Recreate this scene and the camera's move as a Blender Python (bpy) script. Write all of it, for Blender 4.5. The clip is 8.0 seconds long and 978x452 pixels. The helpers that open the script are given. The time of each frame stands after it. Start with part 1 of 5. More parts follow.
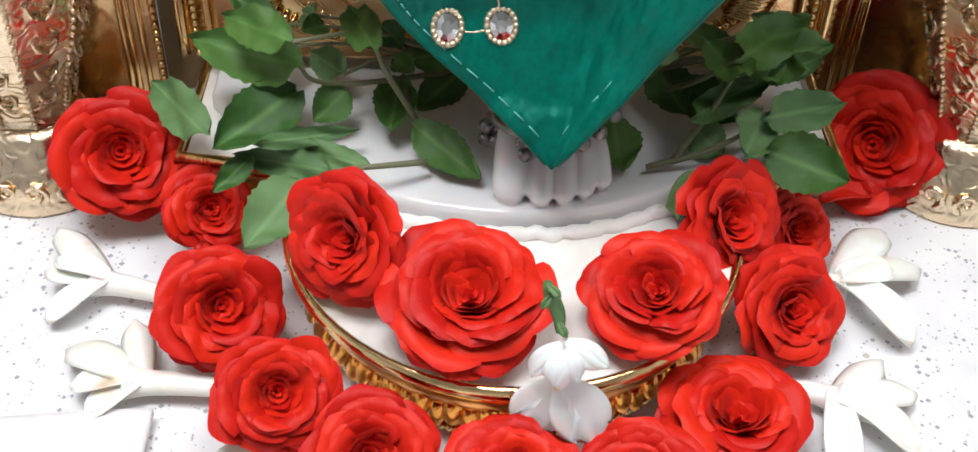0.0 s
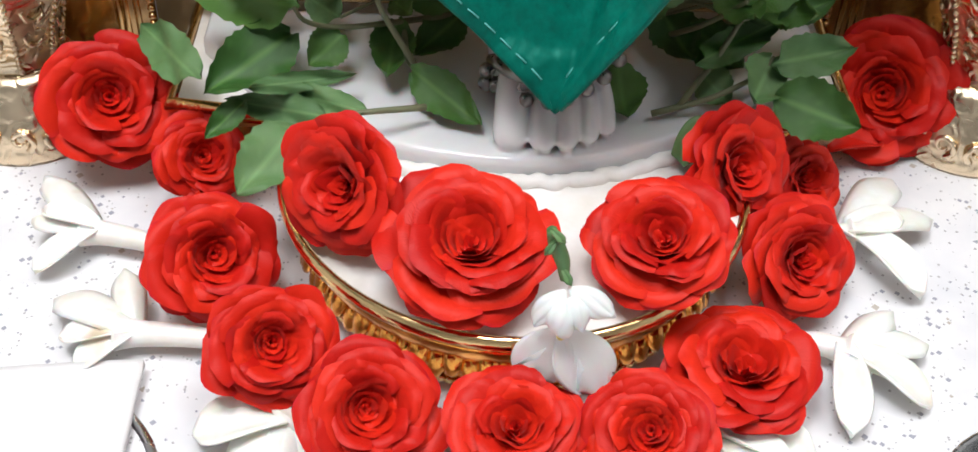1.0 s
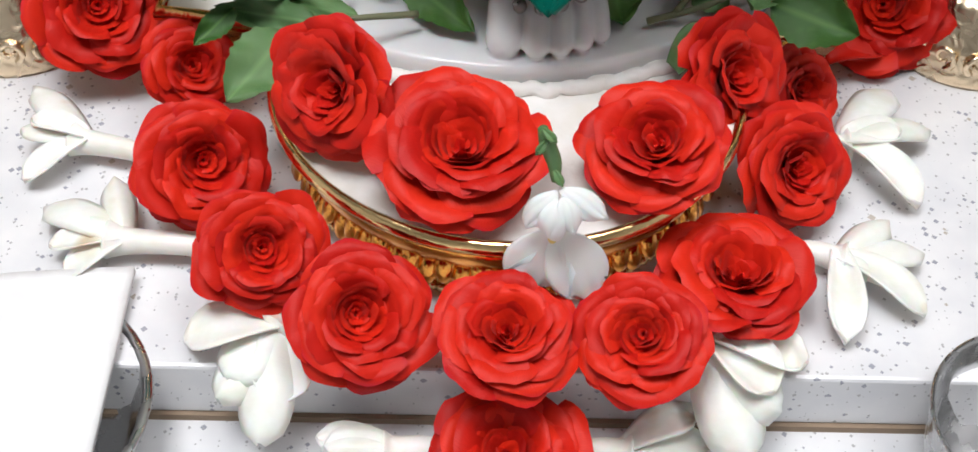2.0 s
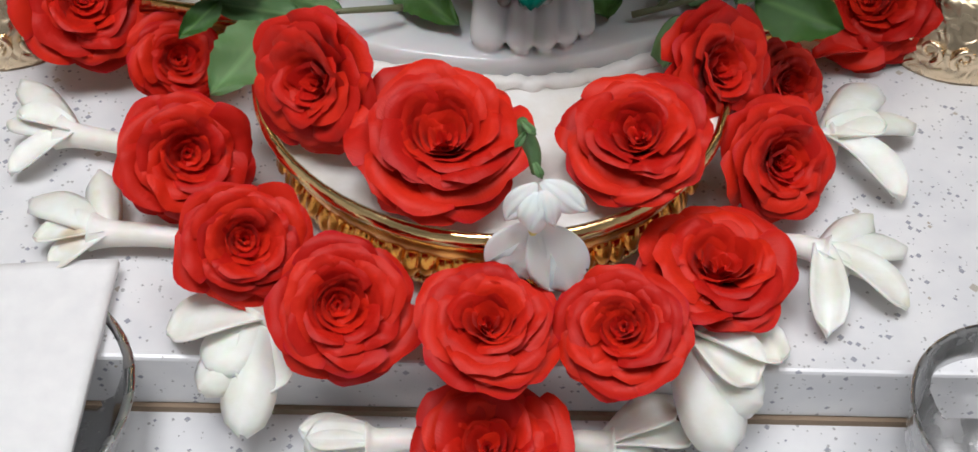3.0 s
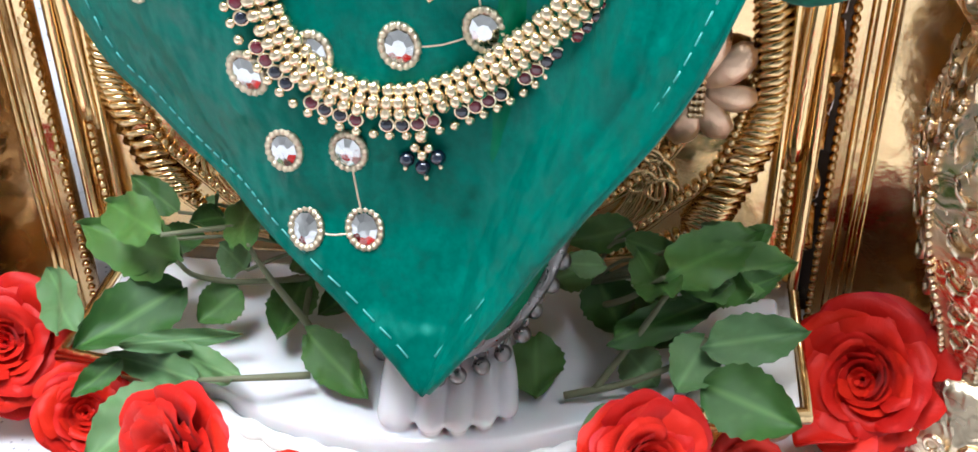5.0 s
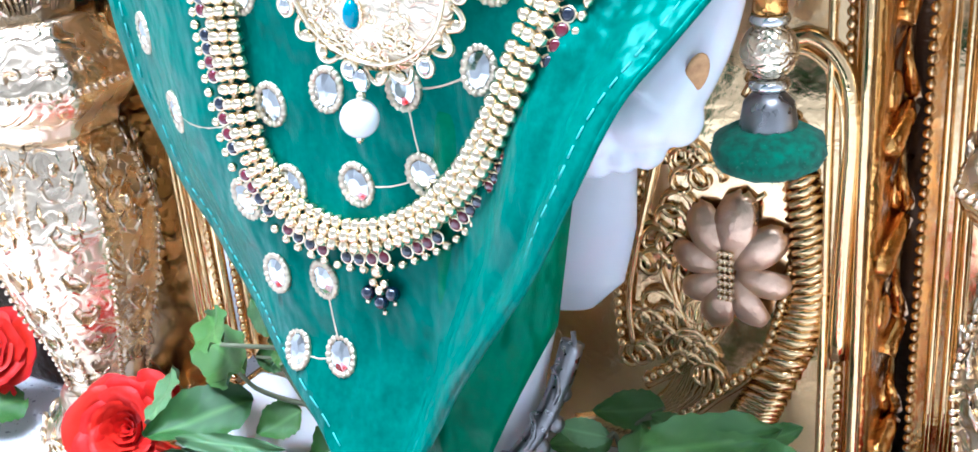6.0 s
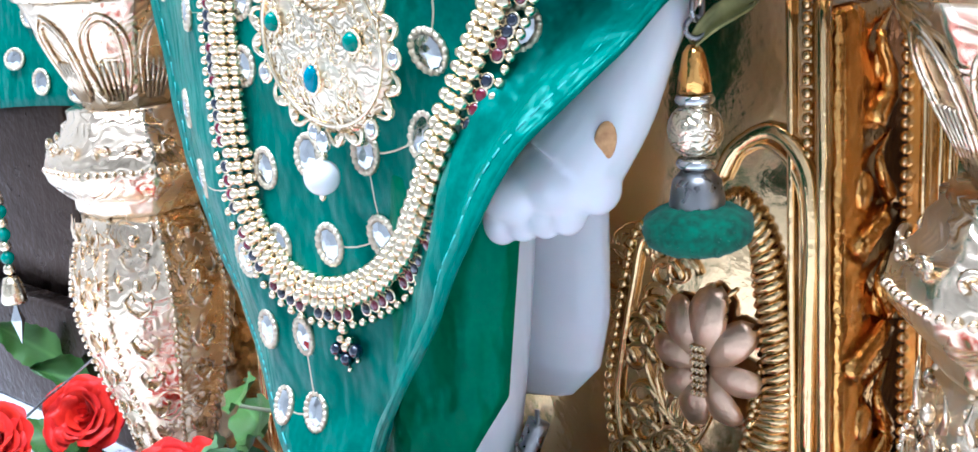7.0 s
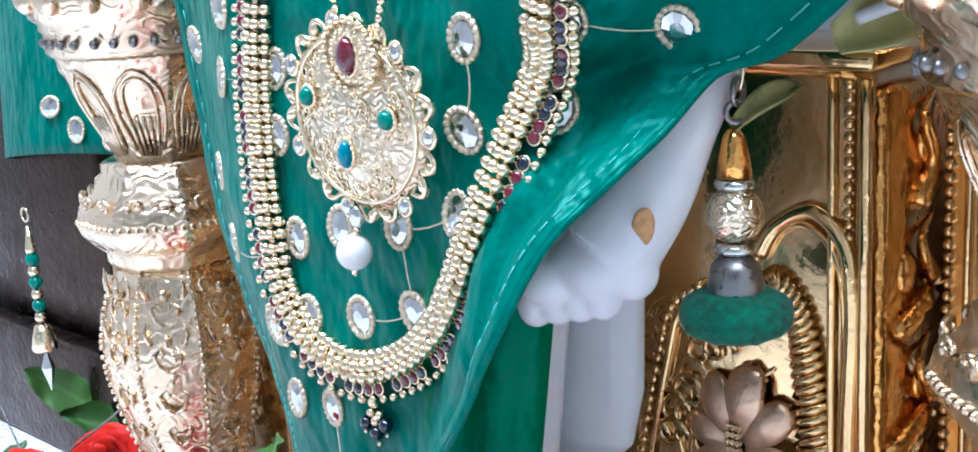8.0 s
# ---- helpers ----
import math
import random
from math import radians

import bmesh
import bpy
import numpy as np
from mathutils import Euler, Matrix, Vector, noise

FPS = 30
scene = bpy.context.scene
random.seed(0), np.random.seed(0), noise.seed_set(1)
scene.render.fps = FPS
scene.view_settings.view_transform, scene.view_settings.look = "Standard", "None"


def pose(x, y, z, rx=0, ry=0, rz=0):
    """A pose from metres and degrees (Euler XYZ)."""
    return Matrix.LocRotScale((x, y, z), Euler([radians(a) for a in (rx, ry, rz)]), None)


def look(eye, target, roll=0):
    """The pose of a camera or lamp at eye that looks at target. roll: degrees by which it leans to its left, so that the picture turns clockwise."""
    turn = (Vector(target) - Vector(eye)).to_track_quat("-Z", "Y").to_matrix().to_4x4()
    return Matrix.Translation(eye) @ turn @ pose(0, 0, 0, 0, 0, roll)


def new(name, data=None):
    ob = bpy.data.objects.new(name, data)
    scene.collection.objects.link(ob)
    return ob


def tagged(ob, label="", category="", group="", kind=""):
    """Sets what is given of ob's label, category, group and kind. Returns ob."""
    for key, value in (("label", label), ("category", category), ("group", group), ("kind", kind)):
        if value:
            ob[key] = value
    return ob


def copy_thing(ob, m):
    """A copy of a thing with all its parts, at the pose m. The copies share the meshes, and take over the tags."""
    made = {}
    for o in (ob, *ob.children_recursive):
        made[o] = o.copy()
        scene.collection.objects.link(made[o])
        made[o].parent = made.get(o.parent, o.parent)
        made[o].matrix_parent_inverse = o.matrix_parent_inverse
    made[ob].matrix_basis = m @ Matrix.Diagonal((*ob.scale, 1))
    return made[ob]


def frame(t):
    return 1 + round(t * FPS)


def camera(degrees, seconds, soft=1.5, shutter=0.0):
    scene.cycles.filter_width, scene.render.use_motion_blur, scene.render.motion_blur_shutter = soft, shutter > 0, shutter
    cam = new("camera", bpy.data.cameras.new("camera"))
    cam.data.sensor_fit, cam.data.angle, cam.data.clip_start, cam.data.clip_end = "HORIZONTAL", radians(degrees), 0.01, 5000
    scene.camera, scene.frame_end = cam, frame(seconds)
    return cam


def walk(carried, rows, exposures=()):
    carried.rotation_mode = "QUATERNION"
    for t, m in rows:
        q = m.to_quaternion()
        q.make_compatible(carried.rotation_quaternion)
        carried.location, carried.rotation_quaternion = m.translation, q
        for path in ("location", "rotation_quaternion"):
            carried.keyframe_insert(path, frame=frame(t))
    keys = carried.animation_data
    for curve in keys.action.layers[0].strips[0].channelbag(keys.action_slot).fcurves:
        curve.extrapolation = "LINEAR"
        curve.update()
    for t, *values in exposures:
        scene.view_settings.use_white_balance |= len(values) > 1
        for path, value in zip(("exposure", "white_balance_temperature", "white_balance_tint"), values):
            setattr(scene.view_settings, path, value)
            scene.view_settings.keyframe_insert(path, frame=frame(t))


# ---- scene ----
cam = camera(43.2, 8.0)
PATH = [
    (0, (-0.029, -0.396, 0.352), (0.006, 1.091, -0.985), 2.2),
    (0.5, (-0.029, -0.389, 0.344), (0.017, 1.081, -1.011), 2.5),
    (1, (-0.031, -0.39, 0.339), (0.015, 1.056, -1.042), 2.6),
    (1.5, (-0.028, -0.393, 0.331), (0.016, 1.015, -1.088), 2.6),
    (1.7, (-0.028, -0.394, 0.328), (0.016, 0.997, -1.108), 2.6),
    (2.8, (-0.021, -0.401, 0.327), (0.02, 0.974, -1.124), 2.5),
    (3, (-0.02, -0.398, 0.327), (0.018, 0.981, -1.121), 2.5),
    (3.5, (-0.018, -0.383, 0.334), (0.019, 1.047, -1.063), 3.2),
    (4, (-0.013, -0.37, 0.329), (0.01, 1.123, -1.002), 2.8),
    (4.5, (0.009, -0.351, 0.329), (0.003, 1.217, -0.912), 2.2),
    (4.7, (0.026, -0.344, 0.33), (-0.046, 1.262, -0.86), 1.0),
    (5.8, (0.178, -0.308, 0.312), (-0.659, 1.278, -0.572), -4.4),
    (6, (0.204, -0.303, 0.311), (-0.769, 1.253, -0.484), -4.9),
    (6.5, (0.254, -0.294, 0.304), (-0.98, 1.155, -0.308), -4.1),
    (7, (0.285, -0.278, 0.282), (-1.03, 1.142, -0.223), -4.0),
    (7.5, (0.284, -0.271, 0.284), (-1.064, 1.127, -0.193), -3.8),
    (8, (0.279, -0.272, 0.296), (-1.076, 1.124, -0.168), -3.5),
]
EXPOSURES = [(0, -0.37, 6300, 11), (1.7, -0.47, 6300, 11), (2.8, -0.93, 6300, 11), (3.2, -0.88, 6300, 11), (3.8, -0.22, 6300, 11), (4.7, -0.04, 6100, 11), (5.8, 0.92, 4900, 11), (6.5, 0.70, 4900, 11), (7.5, 0.54, 5000, 11), (8, 0.27, 5050, 11)]
walk(cam, [(t, look(eye, target, roll)) for t, eye, target, roll in PATH], EXPOSURES)

# ---- world and light ----
world = bpy.data.worlds.new("room_air")
scene.world = world
world.use_nodes = True
world.node_tree.nodes["Background"].inputs[0].default_value = (0.9, 0.95, 1.0, 1)
world.node_tree.nodes["Background"].inputs[1].default_value = 0.01


# ---- materials ----
def material(name, color, rough=0.5, metal=0.0, **more):
    m = bpy.data.materials.new(name)
    m.use_nodes = True
    b = m.node_tree.nodes["Principled BSDF"]
    b.inputs["Base Color"].default_value = (*color, 1)
    b.inputs["Roughness"].default_value = rough
    b.inputs["Metallic"].default_value = metal
    for key, value in more.items():
        b.inputs[key.replace("_", " ")].default_value = value
    return m


def node(m, kind, **inputs):
    n = m.node_tree.nodes.new(kind)
    for key, value in inputs.items():
        n.inputs[key].default_value = value
    return n


def bsdf(m):
    return m.node_tree.nodes["Principled BSDF"]


def wire(m, a, b):
    m.node_tree.links.new(a, b)


def coords(m, scale=(1, 1, 1)):
    c = m.node_tree.nodes.new("ShaderNodeTexCoord")
    v = m.node_tree.nodes.new("ShaderNodeMapping")
    v.inputs["Scale"].default_value = scale
    wire(m, c.outputs["Object"], v.inputs["Vector"])
    return v.outputs["Vector"]


def ramp(m, fac, stops):
    r = m.node_tree.nodes.new("ShaderNodeValToRGB")
    e = r.color_ramp.elements
    while len(e) < len(stops):
        e.new(0.5)
    for k, (p, c) in zip(e, stops):
        k.position, k.color = p, (*c, 1)
    wire(m, fac, r.inputs["Fac"])
    return r.outputs["Color"]


def noise_out(m, scale, detail=3, vec=None, rough=0.5):
    n = node(m, "ShaderNodeTexNoise", Scale=scale, Detail=detail, Roughness=rough)
    wire(m, vec or coords(m), n.inputs["Vector"])
    return n.outputs["Fac"]


def bump(m, height, strength=0.3, distance=0.001, normal=None):
    b = node(m, "ShaderNodeBump", Strength=strength, Distance=distance)
    wire(m, height, b.inputs["Height"])
    if normal:
        wire(m, normal, b.inputs["Normal"])
    wire(m, b.outputs["Normal"], bsdf(m).inputs["Normal"])
    return b.outputs["Normal"]


def vary(m, scale, low, high, detail=3, target="Base Color", vec=None):
    wire(m, ramp(m, noise_out(m, scale, detail, vec), [(0.3, low), (0.7, high)]), bsdf(m).inputs[target])


def rough_vary(m, scale, low, high):
    wire(m, ramp(m, noise_out(m, scale), [(0.3, (low,) * 3), (0.7, (high,) * 3)]), bsdf(m).inputs["Roughness"])


def mix(m, fac, a, b, kind="MIX"):
    n = m.node_tree.nodes.new("ShaderNodeMix")
    n.data_type, n.blend_type = "RGBA", kind
    for slot, value in ((0, fac), (6, a), (7, b)):
        if isinstance(value, (float, int)):
            n.inputs[slot].default_value = value
        elif isinstance(value, tuple):
            n.inputs[slot].default_value = (*value, 1)
        else:
            wire(m, value, n.inputs[slot])
    return n.outputs[2]


def make_quartz():
    m = material("white_quartz", (0.8, 0.8, 0.8), 0.22)
    vec = coords(m)
    out = None
    base = ramp(m, noise_out(m, 40, 4, vec), [(0.3, (0.72, 0.73, 0.75)), (0.7, (0.84, 0.84, 0.84))])
    for scale, share, tint in ((360, 0.10, (0.36, 0.37, 0.42)), (640, 0.10, (0.44, 0.44, 0.44)), (230, 0.02, (0.50, 0.46, 0.40))):
        v = node(m, "ShaderNodeTexVoronoi", Scale=scale, Randomness=1.0)
        v.distance = "MANHATTAN"
        wire(m, vec, v.inputs["Vector"])
        sep = m.node_tree.nodes.new("ShaderNodeSeparateColor")
        wire(m, v.outputs["Color"], sep.inputs["Color"])
        pick = node(m, "ShaderNodeMath")
        pick.operation = "LESS_THAN"
        pick.inputs[1].default_value = share
        wire(m, sep.outputs[0], pick.inputs[0])
        near = node(m, "ShaderNodeMath")
        near.operation = "LESS_THAN"
        near.inputs[1].default_value = 0.5
        wire(m, v.outputs["Distance"], near.inputs[0])
        both = node(m, "ShaderNodeMath")
        both.operation = "MULTIPLY"
        wire(m, pick.outputs[0], both.inputs[0])
        wire(m, near.outputs[0], both.inputs[1])
        base = mix(m, both.outputs[0], base, tint)
    wire(m, base, bsdf(m).inputs["Base Color"])
    return m


def make_gold(name, color, rough=0.16, relief=0.0, scale=300, kind="noise"):
    m = material(name, color, rough, 1.0)
    vec = coords(m)
    dark = tuple(c * 0.82 for c in color)
    wire(m, ramp(m, noise_out(m, 35, 4, vec), [(0.35, dark), (0.65, color)]), bsdf(m).inputs["Base Color"])
    rough_vary(m, 60, rough * 0.7, rough * 1.6)
    if kind == "scroll":
        warp = node(m, "ShaderNodeTexNoise", Scale=scale * 0.35, Detail=1.0)
        wire(m, vec, warp.inputs["Vector"])
        w = node(m, "ShaderNodeTexWave", Scale=scale * 0.25, Distortion=14.0, Detail=1.0)
        w.wave_type = "RINGS"
        w.inputs["Detail Scale"].default_value = 2.0
        wire(m, vec, w.inputs["Vector"])
        h = w.outputs["Fac"]
    else:
        h = noise_out(m, scale, 3, vec)
    bump(m, h, 0.6 if relief else 0.15, relief or 0.0006)
    return m


def make_petal():
    m = material("red_rose_petal", (0.62, 0.012, 0.008), 0.5)
    b = bsdf(m)
    b.inputs["Sheen Weight"].default_value = 0.04
    b.inputs["Sheen Roughness"].default_value = 0.4
    b.inputs["Subsurface Weight"].default_value = 0.04
    b.inputs["Subsurface Radius"].default_value = (1.0, 0.1, 0.05)
    b.inputs["Subsurface Scale"].default_value = 0.003
    b.inputs["Specular IOR Level"].default_value = 0.22
    info = m.node_tree.nodes.new("ShaderNodeObjectInfo")
    one = ramp(m, info.outputs["Random"], [(0.0, (0.50, 0.008, 0.004)), (1.0, (0.75, 0.026, 0.006))])
    edge = m.node_tree.nodes.new("ShaderNodeAttribute")
    edge.attribute_name = "edge"
    two = mix(m, edge.outputs["Fac"], one, (0.42, 0.004, 0.07))
    vec = coords(m)
    three = mix(m, noise_out(m, 3, 4, vec), two, (0.52, 0.006, 0.004), "MIX")
    wire(m, mix(m, 0.4, two, three), b.inputs["Base Color"])
    veins = node(m, "ShaderNodeTexNoise", Scale=9.0, Detail=4.0)
    stretch = coords(m, (0.6, 4, 4))
    wire(m, stretch, veins.inputs["Vector"])
    bump(m, veins.outputs["Fac"], 0.16, 0.0012)
    return m


def make_leaf(name, low, high, rough=0.42):
    m = material(name, high, rough)
    b = bsdf(m)
    b.inputs["Subsurface Weight"].default_value = 0.1
    b.inputs["Subsurface Scale"].default_value = 0.002
    info = m.node_tree.nodes.new("ShaderNodeObjectInfo")
    one = ramp(m, info.outputs["Random"], [(0.0, low), (1.0, high)])
    vec = coords(m)
    two = mix(m, noise_out(m, 220, 4, vec), one, tuple(c * 0.6 for c in low))
    vein = m.node_tree.nodes.new("ShaderNodeAttribute")
    vein.attribute_name = "vein"
    thin = node(m, "ShaderNodeMath")
    thin.operation = "MULTIPLY"
    thin.inputs[1].default_value = 0.4
    wire(m, vein.outputs["Fac"], thin.inputs[0])
    wire(m, mix(m, thin.outputs[0], mix(m, 0.5, one, two), tuple(min(1, c * 1.5 + 0.02) for c in high)), b.inputs["Base Color"])
    bump(m, noise_out(m, 500, 3, vec), 0.3, 0.0006)
    return m


def make_silk(name, low, high):
    m = material(name, high, 0.34)
    b = bsdf(m)
    b.inputs["Specular IOR Level"].default_value = 0.45
    b.inputs["Specular Tint"].default_value = (0.25, 1.0, 0.8, 1)
    b.inputs["Sheen Weight"].default_value = 0.05
    b.inputs["Sheen Tint"].default_value = (0.1, 1.0, 0.75, 1)
    vec = coords(m)
    streak = noise_out(m, 1.0, 5, coords(m, (500, 500, 500)), 0.6)
    blot = noise_out(m, 45, 4, vec)
    one = ramp(m, streak, [(0.2, low), (0.8, high)])
    wire(m, mix(m, blot, one, tuple(c * 0.75 for c in low)), b.inputs["Base Color"])
    rough_vary(m, 70, 0.34, 0.5)
    weave = noise_out(m, 1.0, 3, coords(m, (2500, 2500, 700)))
    n = bump(m, weave, 0.3, 0.0003)
    crease = noise_out(m, 1.0, 2, coords(m, (75, 75, 40)), 0.5)
    bump(m, crease, 0.7, 0.009, n)
    return m


QUARTZ = make_quartz()
GOLD = make_gold("polished_gold", (0.93, 0.65, 0.31), 0.14, 0.0005, 200)
GOLD_PALE = make_gold("pale_gold_foil", (0.9, 0.7, 0.42), 0.2, 0.0012, 420, "scroll")
GOLD_EMBOSSED = make_gold("embossed_gold", (0.88, 0.38, 0.075), 0.13, 0.0008, 200)
GOLD_HAMMERED = make_gold("hammered_gold", (0.93, 0.66, 0.34), 0.17, 0.0007, 150)
AMBER = make_gold("amber_gilding", (0.90, 0.47, 0.12), 0.15, 0.002, 160)
PILLAR_GOLD = make_gold("rose_gold_foil", (0.94, 0.76, 0.53), 0.22, 0.0004, 200, "scroll")
PETAL = make_petal()
LEAF = make_leaf("tulsi_leaf", (0.035, 0.11, 0.018), (0.105, 0.23, 0.045))
LEAF_PALE = make_leaf("pale_tulsi_underside", (0.09, 0.19, 0.065), (0.16, 0.29, 0.105), 0.5)
STEM = material("green_brown_stem", (0.16, 0.17, 0.09), 0.6)
SILK = make_silk("green_silk", (0.0, 0.10, 0.070), (0.0, 0.215, 0.150))
SILK_LINING = make_silk("bright_green_silk", (0.0, 0.12, 0.045), (0.0, 0.2, 0.07))
MARBLE = material("white_marble", (0.78, 0.78, 0.76), 0.16, Subsurface_Weight=0.15, Subsurface_Scale=0.01)
vary(MARBLE, 25, (0.66, 0.67, 0.68), (0.77, 0.77, 0.77), 5)
CREAM = material("cream_stone", (0.75, 0.72, 0.64), 0.5)
vary(CREAM, 60, (0.74, 0.71, 0.64), (0.86, 0.86, 0.84), 5)
bump(CREAM, noise_out(CREAM, 350, 4), 0.3, 0.001)
TUBEROSE = material("waxy_white_petal", (0.82, 0.8, 0.72), 0.45, Subsurface_Weight=0.2, Subsurface_Scale=0.003)
wax = ramp(TUBEROSE, noise_out(TUBEROSE, 90, 4), [(0.3, (0.82, 0.8, 0.71)), (0.7, (0.92, 0.91, 0.88))])
bruise = ramp(TUBEROSE, noise_out(TUBEROSE, 55, 2), [(0.66, (0, 0, 0)), (0.8, (0.7, 0.7, 0.7))])
wire(TUBEROSE, mix(TUBEROSE, bruise, wax, (0.62, 0.45, 0.24)), bsdf(TUBEROSE).inputs["Base Color"])
bump(TUBEROSE, noise_out(TUBEROSE, 1.0, 3, coords(TUBEROSE, (60, 400, 400))), 0.25, 0.0008)
PEA_WHITE = material("soft_white_petal", (0.85, 0.85, 0.83), 0.5, Subsurface_Weight=0.2, Subsurface_Scale=0.003)
YELLOW = material("yellow_tint", (0.75, 0.68, 0.2), 0.6)
STEEL = material("steel", (0.6, 0.6, 0.6), 0.22, 1.0)
rough_vary(STEEL, 120, 0.15, 0.35)
SILVER = material("tarnished_silver", (0.3, 0.29, 0.28), 0.3, 1.0)
rough_vary(SILVER, 300, 0.2, 0.5)
PAPER = material("white_paper", (0.86, 0.86, 0.85), 0.6)
vary(PAPER, 120, (0.82, 0.82, 0.82), (0.88, 0.88, 0.87), 5)
bump(PAPER, noise_out(PAPER, 300, 4), 0.2, 0.0006)
WALL = material("grey_wall_paint", (0.45, 0.45, 0.44), 0.6)
vary(WALL, 3, (0.64, 0.64, 0.63), (0.72, 0.72, 0.71))
# wall tone darkened to hold the shade behind the shrine
WALL_SHADED = material("shade_dark_wall", (0.1, 0.1, 0.1), 0.7)
vary(WALL_SHADED, 4, (0.07, 0.07, 0.075), (0.12, 0.12, 0.12))
THREAD = material("pale_teal_thread", (0.1, 0.42, 0.38), 0.6)
BEAD_GOLD = material("bead_gold", (0.92, 0.77, 0.52), 0.18, 1.0)
rough_vary(BEAD_GOLD, 400, 0.12, 0.3)
RUBY = material("ruby_glass", (0.13, 0.005, 0.016), 0.06, Coat_Weight=1.0)
SAPPHIRE = material("dark_blue_glass", (0.005, 0.01, 0.025), 0.06, Coat_Weight=1.0)
TURQUOISE = material("turquoise_stone", (0.0, 0.22, 0.3), 0.15)
EMERALD = material("emerald_stone", (0.0, 0.2, 0.14), 0.1)
PEARL = material("white_pearl", (0.82, 0.8, 0.78), 0.2, Coat_Weight=0.5)
CRYSTAL = material("mirror_glass", (0.66, 0.67, 0.65), 0.10, 1.0)
rough_vary(CRYSTAL, 900, 0.05, 0.25)
JOINT = material("brown_joint", (0.3, 0.22, 0.15), 0.8)
POMPOM = material("green_velvet", (0.0, 0.1, 0.055), 0.9, Sheen_Weight=0.1)
vary(POMPOM, 400, (0.0, 0.06, 0.03), (0.0, 0.15, 0.08))
LAMP_WHITE = material("lamp_diffuser", (0.9, 0.9, 0.9), 0.5)
bsdf(LAMP_WHITE).inputs["Emission Color"].default_value = (1, 0.97, 0.93, 1)
bsdf(LAMP_WHITE).inputs["Emission Strength"].default_value = 6.0


ZARI = material("silver_zari", (0.70, 0.60, 0.43), 0.38, 1.0)
bump(ZARI, noise_out(ZARI, 2500, 2), 0.6, 0.0004)
FILIGREE = make_gold("filigree_gold", (0.93, 0.79, 0.56), 0.22, 0.0005, 500, "scroll")
WATER = material("still_water", (0.02, 0.02, 0.025), 0.03)
# near-black base colour carries the shade of the gap and the next shrine
SHADED_GILT = make_gold("shade_dark_gilding", (0.08, 0.055, 0.04), 0.3, 0.0012, 220)
YELLOW_PAPER = material("pale_yellow_paper", (0.65, 0.62, 0.22), 0.6)
vary(YELLOW_PAPER, 150, (0.55, 0.52, 0.18), (0.7, 0.67, 0.28))
DRY_LEAF = material("olive_dry_leaf", (0.22, 0.2, 0.05), 0.6)
vary(DRY_LEAF, 200, (0.14, 0.13, 0.03), (0.3, 0.27, 0.08))
SANDAL = material("sandal_paste", (0.5, 0.27, 0.1), 0.7)
vary(SANDAL, 500, (0.4, 0.2, 0.07), (0.58, 0.33, 0.13))


# ---- mesh tools ----
def mesh_of(name, bm, mat, smooth=True):
    me = bpy.data.meshes.new(name)
    bm.normal_update()
    bm.to_mesh(me)
    bm.free()
    me.materials.append(mat)
    if smooth:
        for p in me.polygons:
            p.use_smooth = True
    return me


def part(name, bm, mat, parent=None, label="", smooth=True, m=None):
    ob = new(name, mesh_of(name, bm, mat, smooth) if isinstance(bm, bmesh.types.BMesh) else bm)
    if parent:
        ob.parent = parent
    if m is not None:
        ob.matrix_basis = m
    if label:
        tagged(ob, label)
    return ob


def thing(name, label, category, group="", m=None, kind=""):
    ob = new(name)
    ob.empty_display_size = 0.01
    if m is not None:
        ob.matrix_basis = m
    return tagged(ob, label, category, group, kind)


def box(bm, x0, x1, y0, y1, z0, z1, bevel=0.0, seg=2):
    r = bmesh.ops.create_cube(bm, size=1.0, matrix=Matrix.LocRotScale(((x0 + x1) / 2, (y0 + y1) / 2, (z0 + z1) / 2), None, (x1 - x0, y1 - y0, z1 - z0)))
    if bevel:
        edges = list({e for v in r["verts"] for e in v.link_edges})
        bmesh.ops.bevel(bm, geom=edges, offset=bevel, segments=seg, affect="EDGES", profile=0.5)
    return bm


def eight_sided(a):
    """Shrinks a circle of radius 1 to a soft-edged octagon with its arrises on the circle."""
    d = (a % (math.pi / 4)) - math.pi / 8
    return min(math.cos(math.pi / 8) / math.cos(d) + 0.012 * math.cos(8 * d), 0.992)


def lathe(bm, profile, sides=32, m=None, turn=0.0, squash=(1, 1), shape=None):
    rings = []
    for r, z in profile:
        ring = []
        for k in range(sides):
            a = 2 * math.pi * (k + turn) / sides
            q = r * shape(a) if shape else r
            p = Vector((q * math.cos(a) * squash[0], q * math.sin(a) * squash[1], z))
            ring.append(bm.verts.new(m @ p if m else p))
        rings.append(ring)
    for a, b in zip(rings, rings[1:]):
        for k in range(sides):
            j = (k + 1) % sides
            bm.faces.new((a[k], a[j], b[j], b[k]))
    if profile[0][0] > 1e-6:
        bm.faces.new(rings[0][::-1])
    if profile[-1][0] > 1e-6:
        bm.faces.new(rings[-1])
    return bm


def ball(bm, r, at=(0, 0, 0), scale=(1, 1, 1), seg=12, m=None):
    mat = Matrix.LocRotScale(at, None, scale)
    bmesh.ops.create_uvsphere(bm, u_segments=seg, v_segments=max(6, seg * 2 // 3), radius=r, matrix=m @ mat if m else mat)
    return bm


